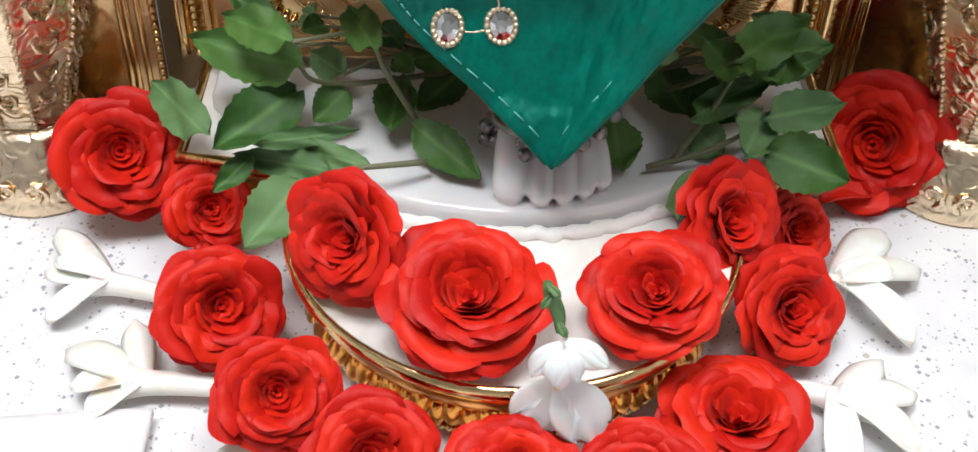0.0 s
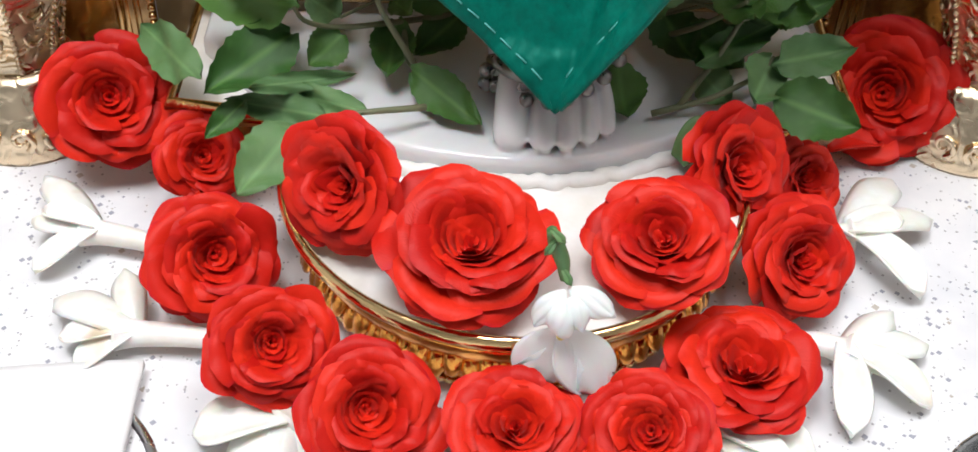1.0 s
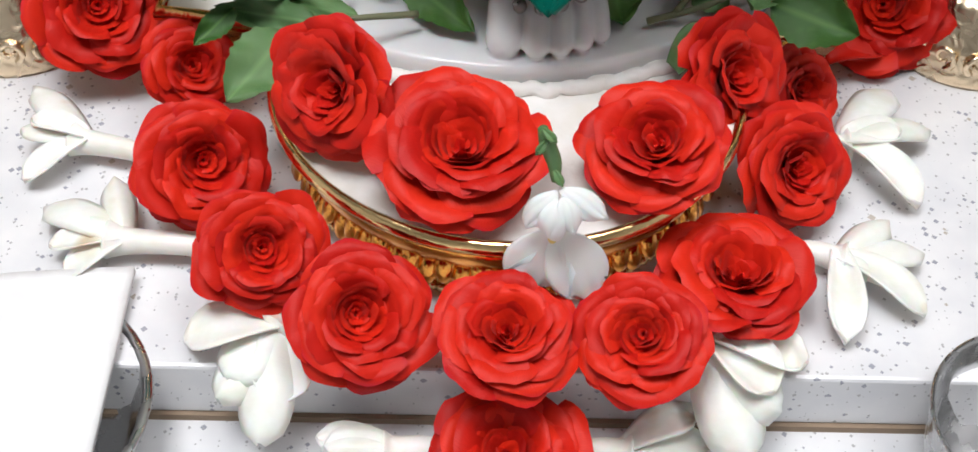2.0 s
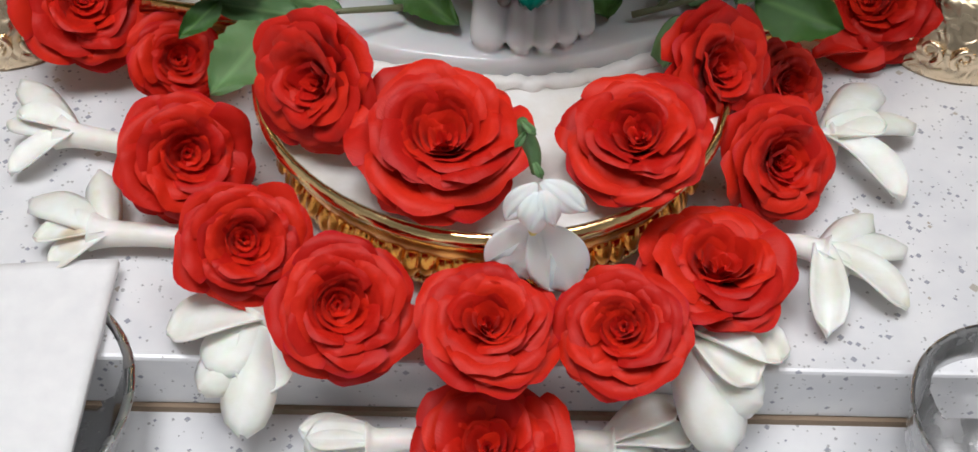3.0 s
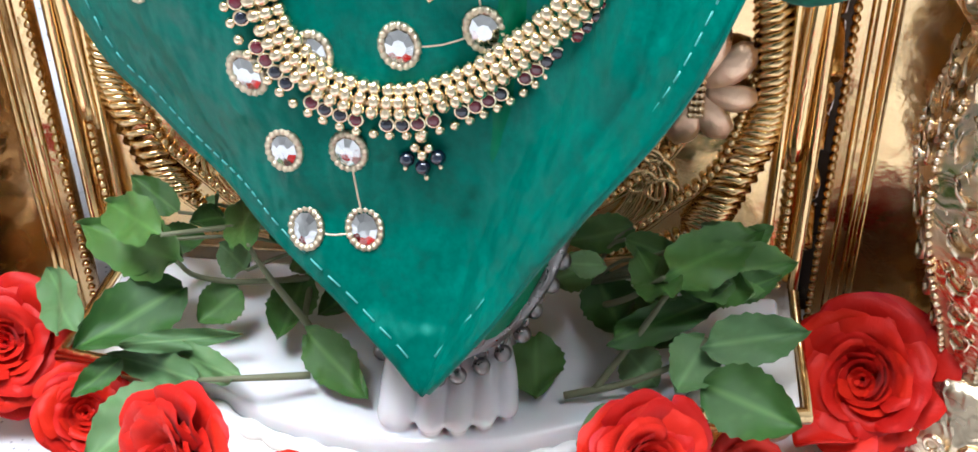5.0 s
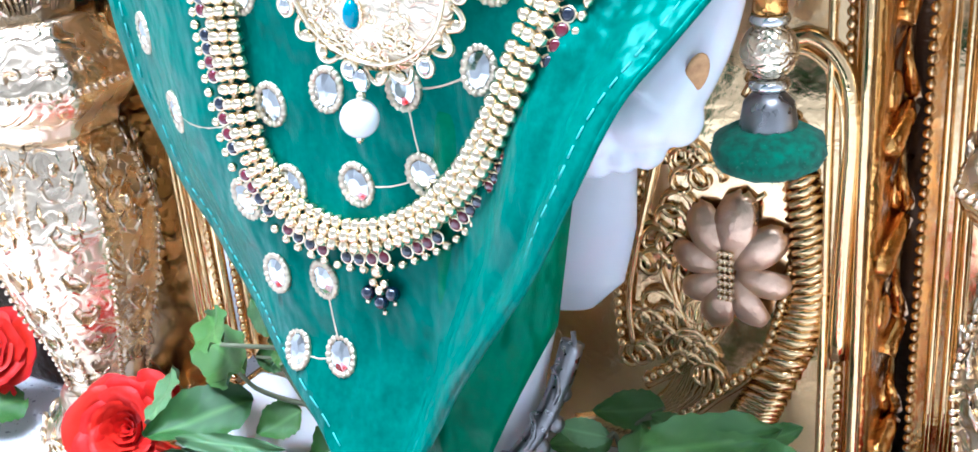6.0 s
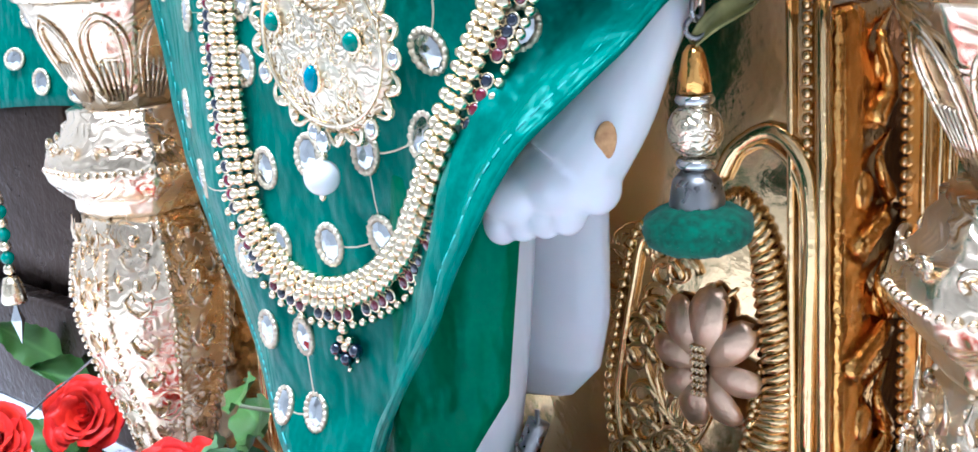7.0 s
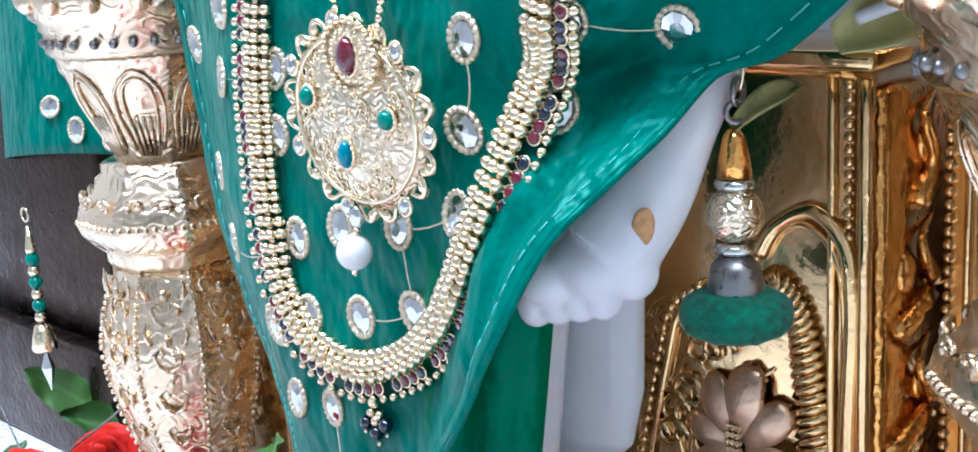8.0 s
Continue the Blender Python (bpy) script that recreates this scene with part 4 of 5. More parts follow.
make_sprig("fresh green tulsi sprig lying on the marble base", [
    ((-0.094, -0.018, 0.100), (-0.123, 0.007, 0.094), 0.017, 0),
    ((-0.092, -0.012, 0.085), (-0.139, 0.014, 0.079), 0.023, 0),
    ((-0.129, -0.025, 0.062), (-0.158, 0.016, 0.056), 0.018, 1),
    ((-0.096, -0.004, 0.068), (-0.125, -0.035, 0.062), 0.024, 0),
    ((-0.078, 0.002, 0.064), (-0.090, -0.011, 0.058), 0.016, 0),
    ((-0.058, 0.013, 0.063), (-0.060, -0.016, 0.057), 0.018, 0),
    ((-0.051, -0.011, 0.058), (-0.024, -0.036, 0.052), 0.017, 0),
    ((-0.032, 0.025, 0.060), (-0.051, 0.003, 0.054), 0.017, 0),
    ((-0.108, -0.035, 0.066), (-0.071, -0.017, 0.060), 0.008, 1),
], [[(-0.030, 0.028, 0.058), (-0.055, 0.012, 0.064), (-0.078, 0.004, 0.066), (-0.09, -0.006, 0.075), (-0.093, -0.012, 0.085)],
    [(-0.03, 0.03, 0.06), (-0.056, 0.012, 0.082), (-0.07, 0.002, 0.092), (-0.094, -0.018, 0.1)], [(-0.055, 0.014, 0.062), (-0.053, -0.004, 0.059), (-0.050, -0.011, 0.058)]], 20)
make_sprig("pale green tulsi leaves hanging over the seat's rim", [
    ((-0.066, -0.040, 0.060), (-0.105, -0.018, 0.054), 0.011, 1),
    ((-0.081, -0.038, 0.056), (-0.120, -0.022, 0.050), 0.013, 1),
    ((-0.092, -0.037, 0.050), (-0.110, -0.069, 0.044), 0.023, 1),
    ((-0.112, -0.028, 0.054), (-0.125, -0.043, 0.048), 0.010, 0),
    ((-0.064, -0.022, 0.100), (-0.077, 0.015, 0.094), 0.014, 0),
    ((-0.064, 0.010, 0.090), (-0.055, 0.004, 0.084), 0.012, 0),
], [[(-0.045, -0.03, 0.055), (-0.066, -0.04, 0.06), (-0.081, -0.038, 0.056)], [(-0.05, -0.01, 0.06), (-0.06, -0.016, 0.085), (-0.064, -0.02, 0.1)]], 50)
make_sprig("dark green tulsi sprig lying on the marble base", [
    ((0.070, -0.015, 0.095), (0.102, 0.023, 0.089), 0.020, 0),
    ((0.075, -0.002, 0.085), (0.115, 0.021, 0.079), 0.021, 0),
    ((0.054, -0.025, 0.075), (0.097, 0.017, 0.069), 0.013, 0),
    ((0.084, -0.015, 0.068), (0.120, 0.005, 0.062), 0.018, 1),
    ((0.085, -0.022, 0.058), (0.117, -0.032, 0.052), 0.024, 0),
    ((0.086, -0.008, 0.066), (0.076, -0.030, 0.060), 0.019, 1),
    ((0.058, 0.020, 0.060), (0.078, 0.001, 0.054), 0.020, 0),
    ((0.028, -0.001, 0.056), (0.031, -0.027, 0.050), 0.020, 0),
    ((0.060, -0.006, 0.056), (0.071, -0.016, 0.050), 0.016, 1),
    ((0.047, 0.028, 0.062), (0.059, 0.002, 0.056), 0.020, 0),
    ((0.072, -0.025, 0.095), (0.061, 0.008, 0.089), 0.016, 0),
], [[(0.04, -0.024, 0.05), (0.062, -0.02, 0.055), (0.08, -0.014, 0.062), (0.086, -0.008, 0.066)], [(0.05, -0.022, 0.052), (0.064, -0.014, 0.072), (0.075, -0.002, 0.085)], [(0.05, 0.02, 0.055), (0.06, 0.0, 0.075), (0.07, -0.015, 0.095)]], 80)


def scatter_leaves(label, places, seed, box_lo, box_hi, count):
    """Smaller leaves between the large ones."""
    sp = thing("tulsi_sprig", label, "plant", "tulsi sprigs")
    rnd = random.Random(seed)
    for k in range(count):
        b = Vector([rnd.uniform(a, c) for a, c in zip(box_lo, box_hi)])
        a = rnd.uniform(0, 6.28)
        n = rnd.uniform(0.018, 0.028)
        t = b + Vector((n * math.cos(a), n * math.sin(a) * 0.7, rnd.uniform(-0.006, 0.008)))
        put_leaf(sp, b, t, n * rnd.uniform(0.45, 0.62), k % 4 == 0, seed + k)
        part("stem", tube(bmesh.new(), smooth_path([places, (b + Vector(places)) / 2 + Vector((0, 0, 0.006)), b], 8), 0.0007, 6), STEM, sp)


scatter_leaves("small tulsi leaves behind the larger sprig", (-0.045, 0.026, 0.062), 300, (-0.125, 0.008, 0.062), (-0.05, 0.032, 0.088), 8)
scatter_leaves("small dark tulsi leaves behind the larger sprig", (0.045, 0.026, 0.060), 330, (0.045, 0.004, 0.060), (0.10, 0.032, 0.086), 11)


# ---- jewellery on the shawl ----
def facing_m(p, n, lift=0.0, spin=0.0):
    """A pose on a surface: z out of it, y up."""
    up = Vector((0, 0, 1))
    x = up.cross(n).normalized()
    y = n.cross(x)
    m = Matrix((x, y, n)).transposed().to_4x4()
    return Matrix.Translation(p + n * lift) @ m @ Matrix.Rotation(spin, 4, "Z")


def disc(bm, r, h, sides=16, squash=(1, 1), dome=0.35):
    return lathe(bm, [(r, 0), (r, h * 0.5), (r * 0.75, h * (1 - dome * 0.3)), (r * 0.4, h), (0.0001, h)], sides, squash=squash)


def ring_mesh(name, r, thick, mat, squash=(1, 1), lumps=0, sides=32):
    bm = bmesh.new()
    if lumps:
        for k in range(lumps):
            a = 2 * math.pi * k / lumps
            ball(bm, thick * 1.25, (r * squash[0] * math.cos(a), r * squash[1] * math.sin(a), thick * 0.7), seg=6)
    line = [Vector((r * squash[0] * math.cos(2 * math.pi * k / sides), r * squash[1] * math.sin(2 * math.pi * k / sides), thick * 0.6)) for k in range(sides + 1)]
    tube(bm, line, thick, 6, False)
    return mesh_of(name, bm, mat)


def facet_mesh(name, r, h, mat, squash):
    bm = bmesh.new()
    lathe(bm, [(r, 0), (r * 0.92, h * 0.6), (r * 0.45, h), (0.0001, h * 1.05)], 9, squash=squash)
    return mesh_of(name, bm, mat, False)


SEQUIN_GLASS = facet_mesh("mirror", 0.0050, 0.0022, CRYSTAL, (0.88, 1.12))
SEQUIN_FRAME = ring_mesh("frame", 0.0055, 0.0010, ZARI, (0.9, 1.13), 18)


def sew_sequins(shawl, places, near):
    for k, (x, z) in enumerate(places):
        p, n = near(x, z)
        rnd = random.Random(k)
        ob = part("mirror_sequin", SEQUIN_GLASS, None, shawl, "oval mirror sequin in a zari frame", m=facing_m(p, n, 0.0006, rnd.uniform(-0.5, 0.5)) @ Matrix.Rotation(rnd.uniform(-0.12, 0.12), 4, "X"))
        part("frame", SEQUIN_FRAME, None, ob)


SHAWL = bpy.data.objects["silk_shawl"]
SEQUINS = [(0.096, 0.270), (0.048, 0.269), (0.044, 0.244), (0.014, 0.213), (0.039, 0.220), (-0.006, 0.182), (0.017, 0.187), (-0.041, 0.148), (-0.022, 0.149),
           (-0.037, 0.121), (-0.019, 0.123), (-0.034, 0.204), (-0.03, 0.179), (-0.013, 0.210), (-0.039, 0.258), (-0.071, 0.254), (-0.098, 0.217), (-0.082, 0.194),
           (0.070, 0.249), (-0.066, 0.277), (-0.049, 0.172), (-0.04, 0.237), (0.077, 0.274), (-0.112, 0.262)]
sew_sequins(SHAWL, SEQUINS, shawl_near)
for a, b in (((-0.037, 0.121), (-0.019, 0.123)), ((-0.006, 0.182), (0.017, 0.187)), ((0.014, 0.213), (0.039, 0.220)), ((0.077, 0.274), (0.096, 0.270)), ((0.044, 0.244), (0.048, 0.269)), ((-0.082, 0.194), (-0.05, 0.196)), ((-0.022, 0.149), (-0.019, 0.123)), ((0.017, 0.187), (0.014, 0.213)), ((-0.071, 0.254), (-0.039, 0.258))):
    line = []
    for t in np.linspace(0, 1, 7):
        p, n = shawl_near(a[0] + (b[0] - a[0]) * t, a[1] + (b[1] - a[1]) * t - 0.002 * math.sin(math.pi * t))
        line.append(p + n * 0.0008)
    part("chain_stitch", tube(bmesh.new(), line, 0.0005, 5), ZARI, SHAWL, "silver chain stitch")


def make_garland():
    g = thing("gold_necklace", "long gold bead necklace set with dark red and blue stones", "necklace")
    ctrl = [(-0.040, 0.306), (-0.0429, 0.2776), (-0.0455, 0.2542), (-0.0465, 0.2342), (-0.046, 0.2116), (-0.041, 0.1871), (-0.0279, 0.1703), (-0.0069, 0.1651), (0.014, 0.1718), (0.0330, 0.1854), (0.0480, 0.2025), (0.0585, 0.2232), (0.0637, 0.2439), (0.0694, 0.2633), (0.0734, 0.2758), (0.081, 0.306)]
    pts = []
    for x, z in ctrl:
        p, n = shawl_near(x, z)
        pts.append(p + n * 0.003)
    line = smooth_path(pts, 240)
    length = sum((b - a).length for a, b in zip(line, line[1:]))
    rice = mesh_of("rice_bead", ball(bmesh.new(), 0.0024, (0, 0, 0), (1.0, 0.82, 0.95), 10), BEAD_GOLD)
    tiny = mesh_of("gold_ball", ball(bmesh.new(), 0.0016, seg=8), BEAD_GOLD)
    bezel = ring_mesh("bezel", 0.0019, 0.0005, BEAD_GOLD, sides=14)
    ruby = mesh_of("stone", disc(bmesh.new(), 0.0019, 0.0014, 10), RUBY)
    blue = mesh_of("stone", disc(bmesh.new(), 0.0019, 0.0014, 10), SAPPHIRE)
    count = int(length / 0.0039)
    rnd = random.Random(8)
    cord = bmesh.new()
    tube(cord, line[::4], 0.0012, 6)
    part("cord", cord, BEAD_GOLD, g)
    for k in range(count):
        f = k / (count - 1) * (len(line) - 2)
        i = int(f)
        p = line[i].lerp(line[i + 1], f - i)
        d = (line[min(i + 2, len(line) - 1)] - line[max(i - 2, 0)]).normalized()
        n = Vector((0.15, -1, 0.1))
        out = -(n.cross(d)).normalized()
        if (p + out - Vector((0.01, p.y, 0.24))).length < (p - out - Vector((0.01, p.y, 0.24))).length:
            out = -out
        n = d.cross(out).normalized()
        n = n if n.y < 0 else -n
        rot = Matrix((out, d, n)).transposed().to_4x4()
        for row, hgt in ((-0.0048, 0.0006), (-0.0017, 0.002), (0.0015, 0.002)):
            q = p + out * row + n * (hgt + rnd.uniform(-0.0003, 0.0003)) + d * rnd.uniform(-0.0003, 0.0003)
            part("rice_bead", rice, None, g, m=Matrix.Translation(q) @ rot)
        if k % 5 != 4:
            q = p + out * 0.0054 + n * 0.0006
            st = part("stone", ruby if (k // 2) % 2 else blue, None, g, m=Matrix.Translation(q) @ rot)
            part("bezel", bezel, None, st)
        part("gold_ball", tiny, None, g, m=Matrix.Translation(p + out * 0.0088 + n * 0.0002 + d * 0.0008) @ rot)
    # hanging drop
    p, n = shawl_near(-0.001, 0.150)
    for j, (dx, dz, mat, r) in enumerate(((0, 0.006, BEAD_GOLD, 0.0022), (-0.002, 0.002, BEAD_GOLD, 0.0016), (0.002, 0.002, BEAD_GOLD, 0.0016), (-0.0045, -0.002, SAPPHIRE, 0.0024), (0.0045, -0.001, SAPPHIRE, 0.0024), (0, -0.0045, SAPPHIRE, 0.0024), (0, -0.0005, BEAD_GOLD, 0.0018), (0.001, -0.0078, BEAD_GOLD, 0.001), (-0.005, -0.005, BEAD_GOLD, 0.0009), (0.0052, -0.004, BEAD_GOLD, 0.0009))):
        part("drop_bead", ball(bmesh.new(), r, p + n * 0.003 + Vector((dx, 0, dz)), seg=10), mat, g)


make_garland()


def make_pendant():
    p, n = shawl_near(0.0135, 0.2480)
    m = facing_m(p, (n + Vector((0.1, 0, 0))).normalized(), 0.0125, -0.17)
    g = thing("gold_pendant", "round filigree gold pendant with coloured stones and a pearl", "pendant", m=m)
    R = 0.0265
    bm = bmesh.new()
    lathe(bm, [(R, -0.001), (R, 0.0006), (R * 0.9, 0.0016), (R * 0.5, 0.0026), (0.0001, 0.003)], 40)
    part("plate", bm, FILIGREE, g)
    bm = bmesh.new()
    rnd = random.Random(4)
    for k in range(70):
        a, r = rnd.uniform(0, 6.28), R * 0.93 * math.sqrt(rnd.random())
        c = Vector((r * math.cos(a), r * math.sin(a), 0.0030 - 0.0014 * (r / R) ** 2))
        s, ph, dr = rnd.uniform(0.0016, 0.0028), rnd.uniform(0, 6), rnd.choice((-1, 1))
        tube(bm, [c + Vector((s * (1 - t / 8) * math.cos(dr * t + ph), s * (1 - t / 8) * math.sin(dr * t + ph), 0)) for t in np.linspace(0, 6.2, 12)], 0.0004, 5)
    tagged(part("scrollwork", bm, BEAD_GOLD, g), kind="stuff")
    # openwork border: seven crystals with curled leaves between
    bm = bmesh.new()
    tube(bm, [Vector((0.9 * R * math.cos(a), 0.9 * R * math.sin(a), 0.0018)) for a in np.linspace(0, 2 * math.pi, 61)], 0.0007, 6, False)
    part("plate_rim", bm, BEAD_GOLD, g)
    glass = mesh_of("crystal", disc(bmesh.new(), 0.0022, 0.0018, 10, (0.9, 1.1)), CRYSTAL)
    cup = ring_mesh("bezel", 0.0025, 0.0007, BEAD_GOLD, (0.9, 1.1), sides=16)
    for k in range(7):
        a = math.radians(3 + 360 * k / 7)
        c = part("crystal", glass, None, g, "clear round crystal", m=Matrix.Translation((1.06 * R * math.cos(a), 1.06 * R * math.sin(a), 0.0008)))
        part("bezel", cup, None, c)
        for q in (-1, 1):
            b = a + math.pi / 7
            bm = bmesh.new()
            curl = []
            for t in np.linspace(0, 1, 14):
                ang = b + q * (0.03 + 0.26 * t)
                rad = R * (0.98 + 0.15 * math.sin(math.pi * t) ** 0.8)
                curl.append(Vector((rad * math.cos(ang), rad * math.sin(ang), 0.0005)))
            tube(bm, curl, lambda t: 0.0011 * (1.15 - 0.5 * t), 7)
            ball(bm, 0.0017, curl[4] * 0.965, (1.1, 1.1, 0.7), 8)
            part("border_leaf", bm, BEAD_GOLD, g)
    for x, y, sq, r, mat, lab in ((-0.0172, 0.004, (0.8, 1), 0.0028, EMERALD, "green stone"), (0.0145, 0.004, (0.9, 1), 0.0028, EMERALD, "green stone"), (-0.002, -0.010, (0.75, 1.35), 0.003, TURQUOISE, "turquoise drop stone"), (0.001, 0.0195, (0.8, 1.25), 0.0042, RUBY, "dark red oval stone")):
        st = part("stone", disc(bmesh.new(), r, 0.003, 16, sq), mat, g, lab, m=Matrix.Translation((x, y, 0.0040 if mat is RUBY else 0.0028)))
        part("bezel", ring_mesh("bezel", r * 1.1, 0.0006, BEAD_GOLD, sq, 14), None, st)
    bm = bmesh.new()
    lathe(bm, [(0.0096, 0), (0.0096, 0.0034), (0.007, 0.0042), (0.0001, 0.0042)], 24, Matrix.Translation((0.001, 0.0195, 0)))
    part("rosette", bm, FILIGREE, g)
    for rr, count, r in ((0.0100, 22, 0.0014), (0.0068, 16, 0.0011)):
        me = mesh_of("bead", ball(bmesh.new(), r, seg=7), BEAD_GOLD)
        for k in range(count):
            a = 2 * math.pi * k / count
            part("bead", me, None, g, m=Matrix.Translation((0.001 + rr * math.cos(a), 0.0195 + rr * math.sin(a), 0.0038)))
    for s in (-1, 1):
        bm = bmesh.new()
        line = smooth_path([(s * 0.007 + 0.002, 0.023, 0.001), (s * 0.010 + 0.002, 0.038, 0.001), (s * 0.018 + 0.002, 0.07, 0.0)], 60)
        beads_along(bm, line, 0.0013, 0.0024)
        part("chain", bm, BEAD_GOLD, g)
    part("crystal_drop", disc(bmesh.new(), 0.003, 0.002, 12, (0.85, 1.2)), CRYSTAL, g, m=Matrix.Translation((-0.001, -0.0298, 0.001)))
    part("bead_cap", ball(bmesh.new(), 0.0014, (-0.001, -0.034, 0.002), seg=8), BEAD_GOLD, g)
    part("pearl", ball(bmesh.new(), 0.0055, (-0.001, -0.0405, 0.003), seg=20), PEARL, g, "single white pearl drop")
    part("bead_cap", ball(bmesh.new(), 0.0012, (-0.001, -0.0465, 0.003), (1, 1.6, 1), seg=8), BEAD_GOLD, g)


make_pendant()


def make_tassel(x, y, z):
    t = thing("hanging_tassel", "bead tassel with a green velvet pompom hanging from the shawl", "tassel", m=Matrix.Translation((x, y, z)))
    part("hook", tube(bmesh.new(), smooth_path([(-0.003, 0, 0.030), (0.0, -0.001, 0.036), (0.002, 0, 0.028), (0.003, 0, 0.012), (0.002, 0, 0.006)], 20), 0.0006, 6), BEAD_GOLD, t)
    for dz, r in ((0.006, 0.0036), (0.0005, 0.0028)):
        part("ring", ring_mesh("ring", r, 0.0008, SILVER, sides=20), None, t, m=pose(0.001, 0, dz, 90, 0, 40 + 60 * (r > 0.003)))
    part("cap_bead", lathe(bmesh.new(), [(0.0015, -0.004), (0.003, -0.006), (0.0042, -0.012), (0.0048, -0.0165), (0.003, -0.017)], 14), AMBER, t, "amber glass bead")
    part("spacer", lathe(bmesh.new(), [(0.005, -0.0172), (0.0056, -0.0185), (0.005, -0.0198)], 14), CRYSTAL, t)
    part("ball_bead", ball(bmesh.new(), 0.0078, (0, 0, -0.027), seg=16), FILIGREE, t, "pierced gold ball bead")
    part("spacer", lathe(bmesh.new(), [(0.005, -0.0345), (0.0058, -0.036), (0.005, -0.0375)], 14), CRYSTAL, t)
    part("bell_cap", lathe(bmesh.new(), [(0.004, -0.038), (0.0068, -0.041), (0.0078, -0.047), (0.0074, -0.05)], 18), SILVER, t)
    bm = bmesh.new()
    lathe(bm, [(0.004, -0.0465), (0.0105, -0.0485), (0.0148, -0.051), (0.0155, -0.0545), (0.0142, -0.058), (0.0095, -0.0605), (0.003, -0.0615)], 40)
    for v in bm.verts:
        v.co += Vector((noise.noise(v.co * 900), noise.noise(v.co * 900 + Vector((3, 1, 7))), noise.noise(v.co * 900 + Vector((9, 4, 2))))) * 0.0007
    part("pompom", bm, POMPOM, t, "green velvet pompom")
    rnd = random.Random(2)
    bm = bmesh.new()
    for k in range(260):
        a, b = rnd.uniform(0, 6.28), rnd.uniform(-1, 1)
        c = Vector((0.0148 * math.cos(a) * math.sqrt(1 - b * b * 0.8), 0.0148 * math.sin(a) * math.sqrt(1 - b * b * 0.8), -0.0545 + 0.006 * b))
        d = Vector((math.cos(a), math.sin(a), b * 0.6)).normalized()
        tube(bm, [c, c + d * rnd.uniform(0.001, 0.002)], lambda q: 0.00022 * (1.2 - q), 3, False)
    part("pile", bm, POMPOM, t)
    return t


make_tassel(0.104, 0.002, 0.246)


def make_anklet():
    a = thing("silver_anklet", "tarnished silver anklet with little bells round the foot", "anklet")
    loop = smooth_path([(-0.021, -0.014, 0.066), (-0.012, -0.030, 0.071), (0.004, -0.034, 0.073), (0.018, -0.026, 0.076), (0.029, -0.014, 0.085), (0.036, -0.004, 0.100), (0.040, 0.004, 0.118)], 50)
    part("band", tube(bmesh.new(), loop, lambda t: 0.0022 + 0.0018 * t, 10), SILVER, a)
    part("twisted_wire", tube(bmesh.new(), [p + Vector((0.0024 * math.cos(k * 0.9), -0.002, 0.003 + 0.0022 * math.sin(k * 0.9))) for k, p in enumerate(loop)], 0.0009, 6), SILVER, a)
    bell = mesh_of("bell", ball(bmesh.new(), 0.0031, seg=10), SILVER)
    link = ring_mesh("link", 0.0022, 0.0006, SILVER, sides=12)
    rnd = random.Random(3)
    for k in range(2, 48, 4):
        p = loop[k]
        part("link", link, None, a, m=Matrix.Translation(p + Vector((0, -0.001, -0.0035))) @ Euler((1.57, 0, rnd.uniform(0, 2))).to_matrix().to_4x4())
        part("bell", bell, None, a, m=Matrix.Translation(p + Vector((rnd.uniform(-0.001, 0.001), -0.002, -0.0085 + rnd.uniform(-0.001, 0.001)))))
    for dz, r in ((-0.001, 0.0032), (-0.0068, 0.0034)):
        part("bell", ball(bmesh.new(), r, (-0.0225, -0.017, 0.064 + dz), seg=12), SILVER, a)


make_anklet()


# ---- white flowers ----
def make_tuberose(base, mouth, tips, width=0.0122, label="waxy white tuberose blossom on the quartz slab", seed=1):
    t = thing("tuberose", label, "flower", "tuberose blossoms")
    base, mouth = Vector(base), Vector(mouth)
    mid = base.lerp(mouth, 0.5) + Vector((0, 0, 0.001))
    part("tube", tube(bmesh.new(), smooth_path([base, mid, mouth, mouth + (mouth - base) * 0.2], 16), lambda q: 0.0034 + 0.002 * q + 0.004 * max(0, q - 0.6), 14), TUBEROSE, t)
    rnd = random.Random(seed)
    extra = [Vector(a).lerp(Vector(b), 0.5) * 0.9 + mouth * 0.1 + Vector((0, 0, 0.005)) for a, b in zip(tips, tips[1:])]
    for k, tip in enumerate(list(tips) + extra[:1]):
        tip = Vector(tip)
        part("petal", (lambda bm: (petal_sheet(bm, mouth + Vector((0, 0, 0.001)), tip, width * rnd.uniform(1.05, 1.4), cup=rnd.uniform(-0.4, -0.1) if k % 3 else rnd.uniform(0.1, 0.35), arch=rnd.uniform(0.05, 0.18)), bm)[1])(bmesh.new()), TUBEROSE, t)
    return t


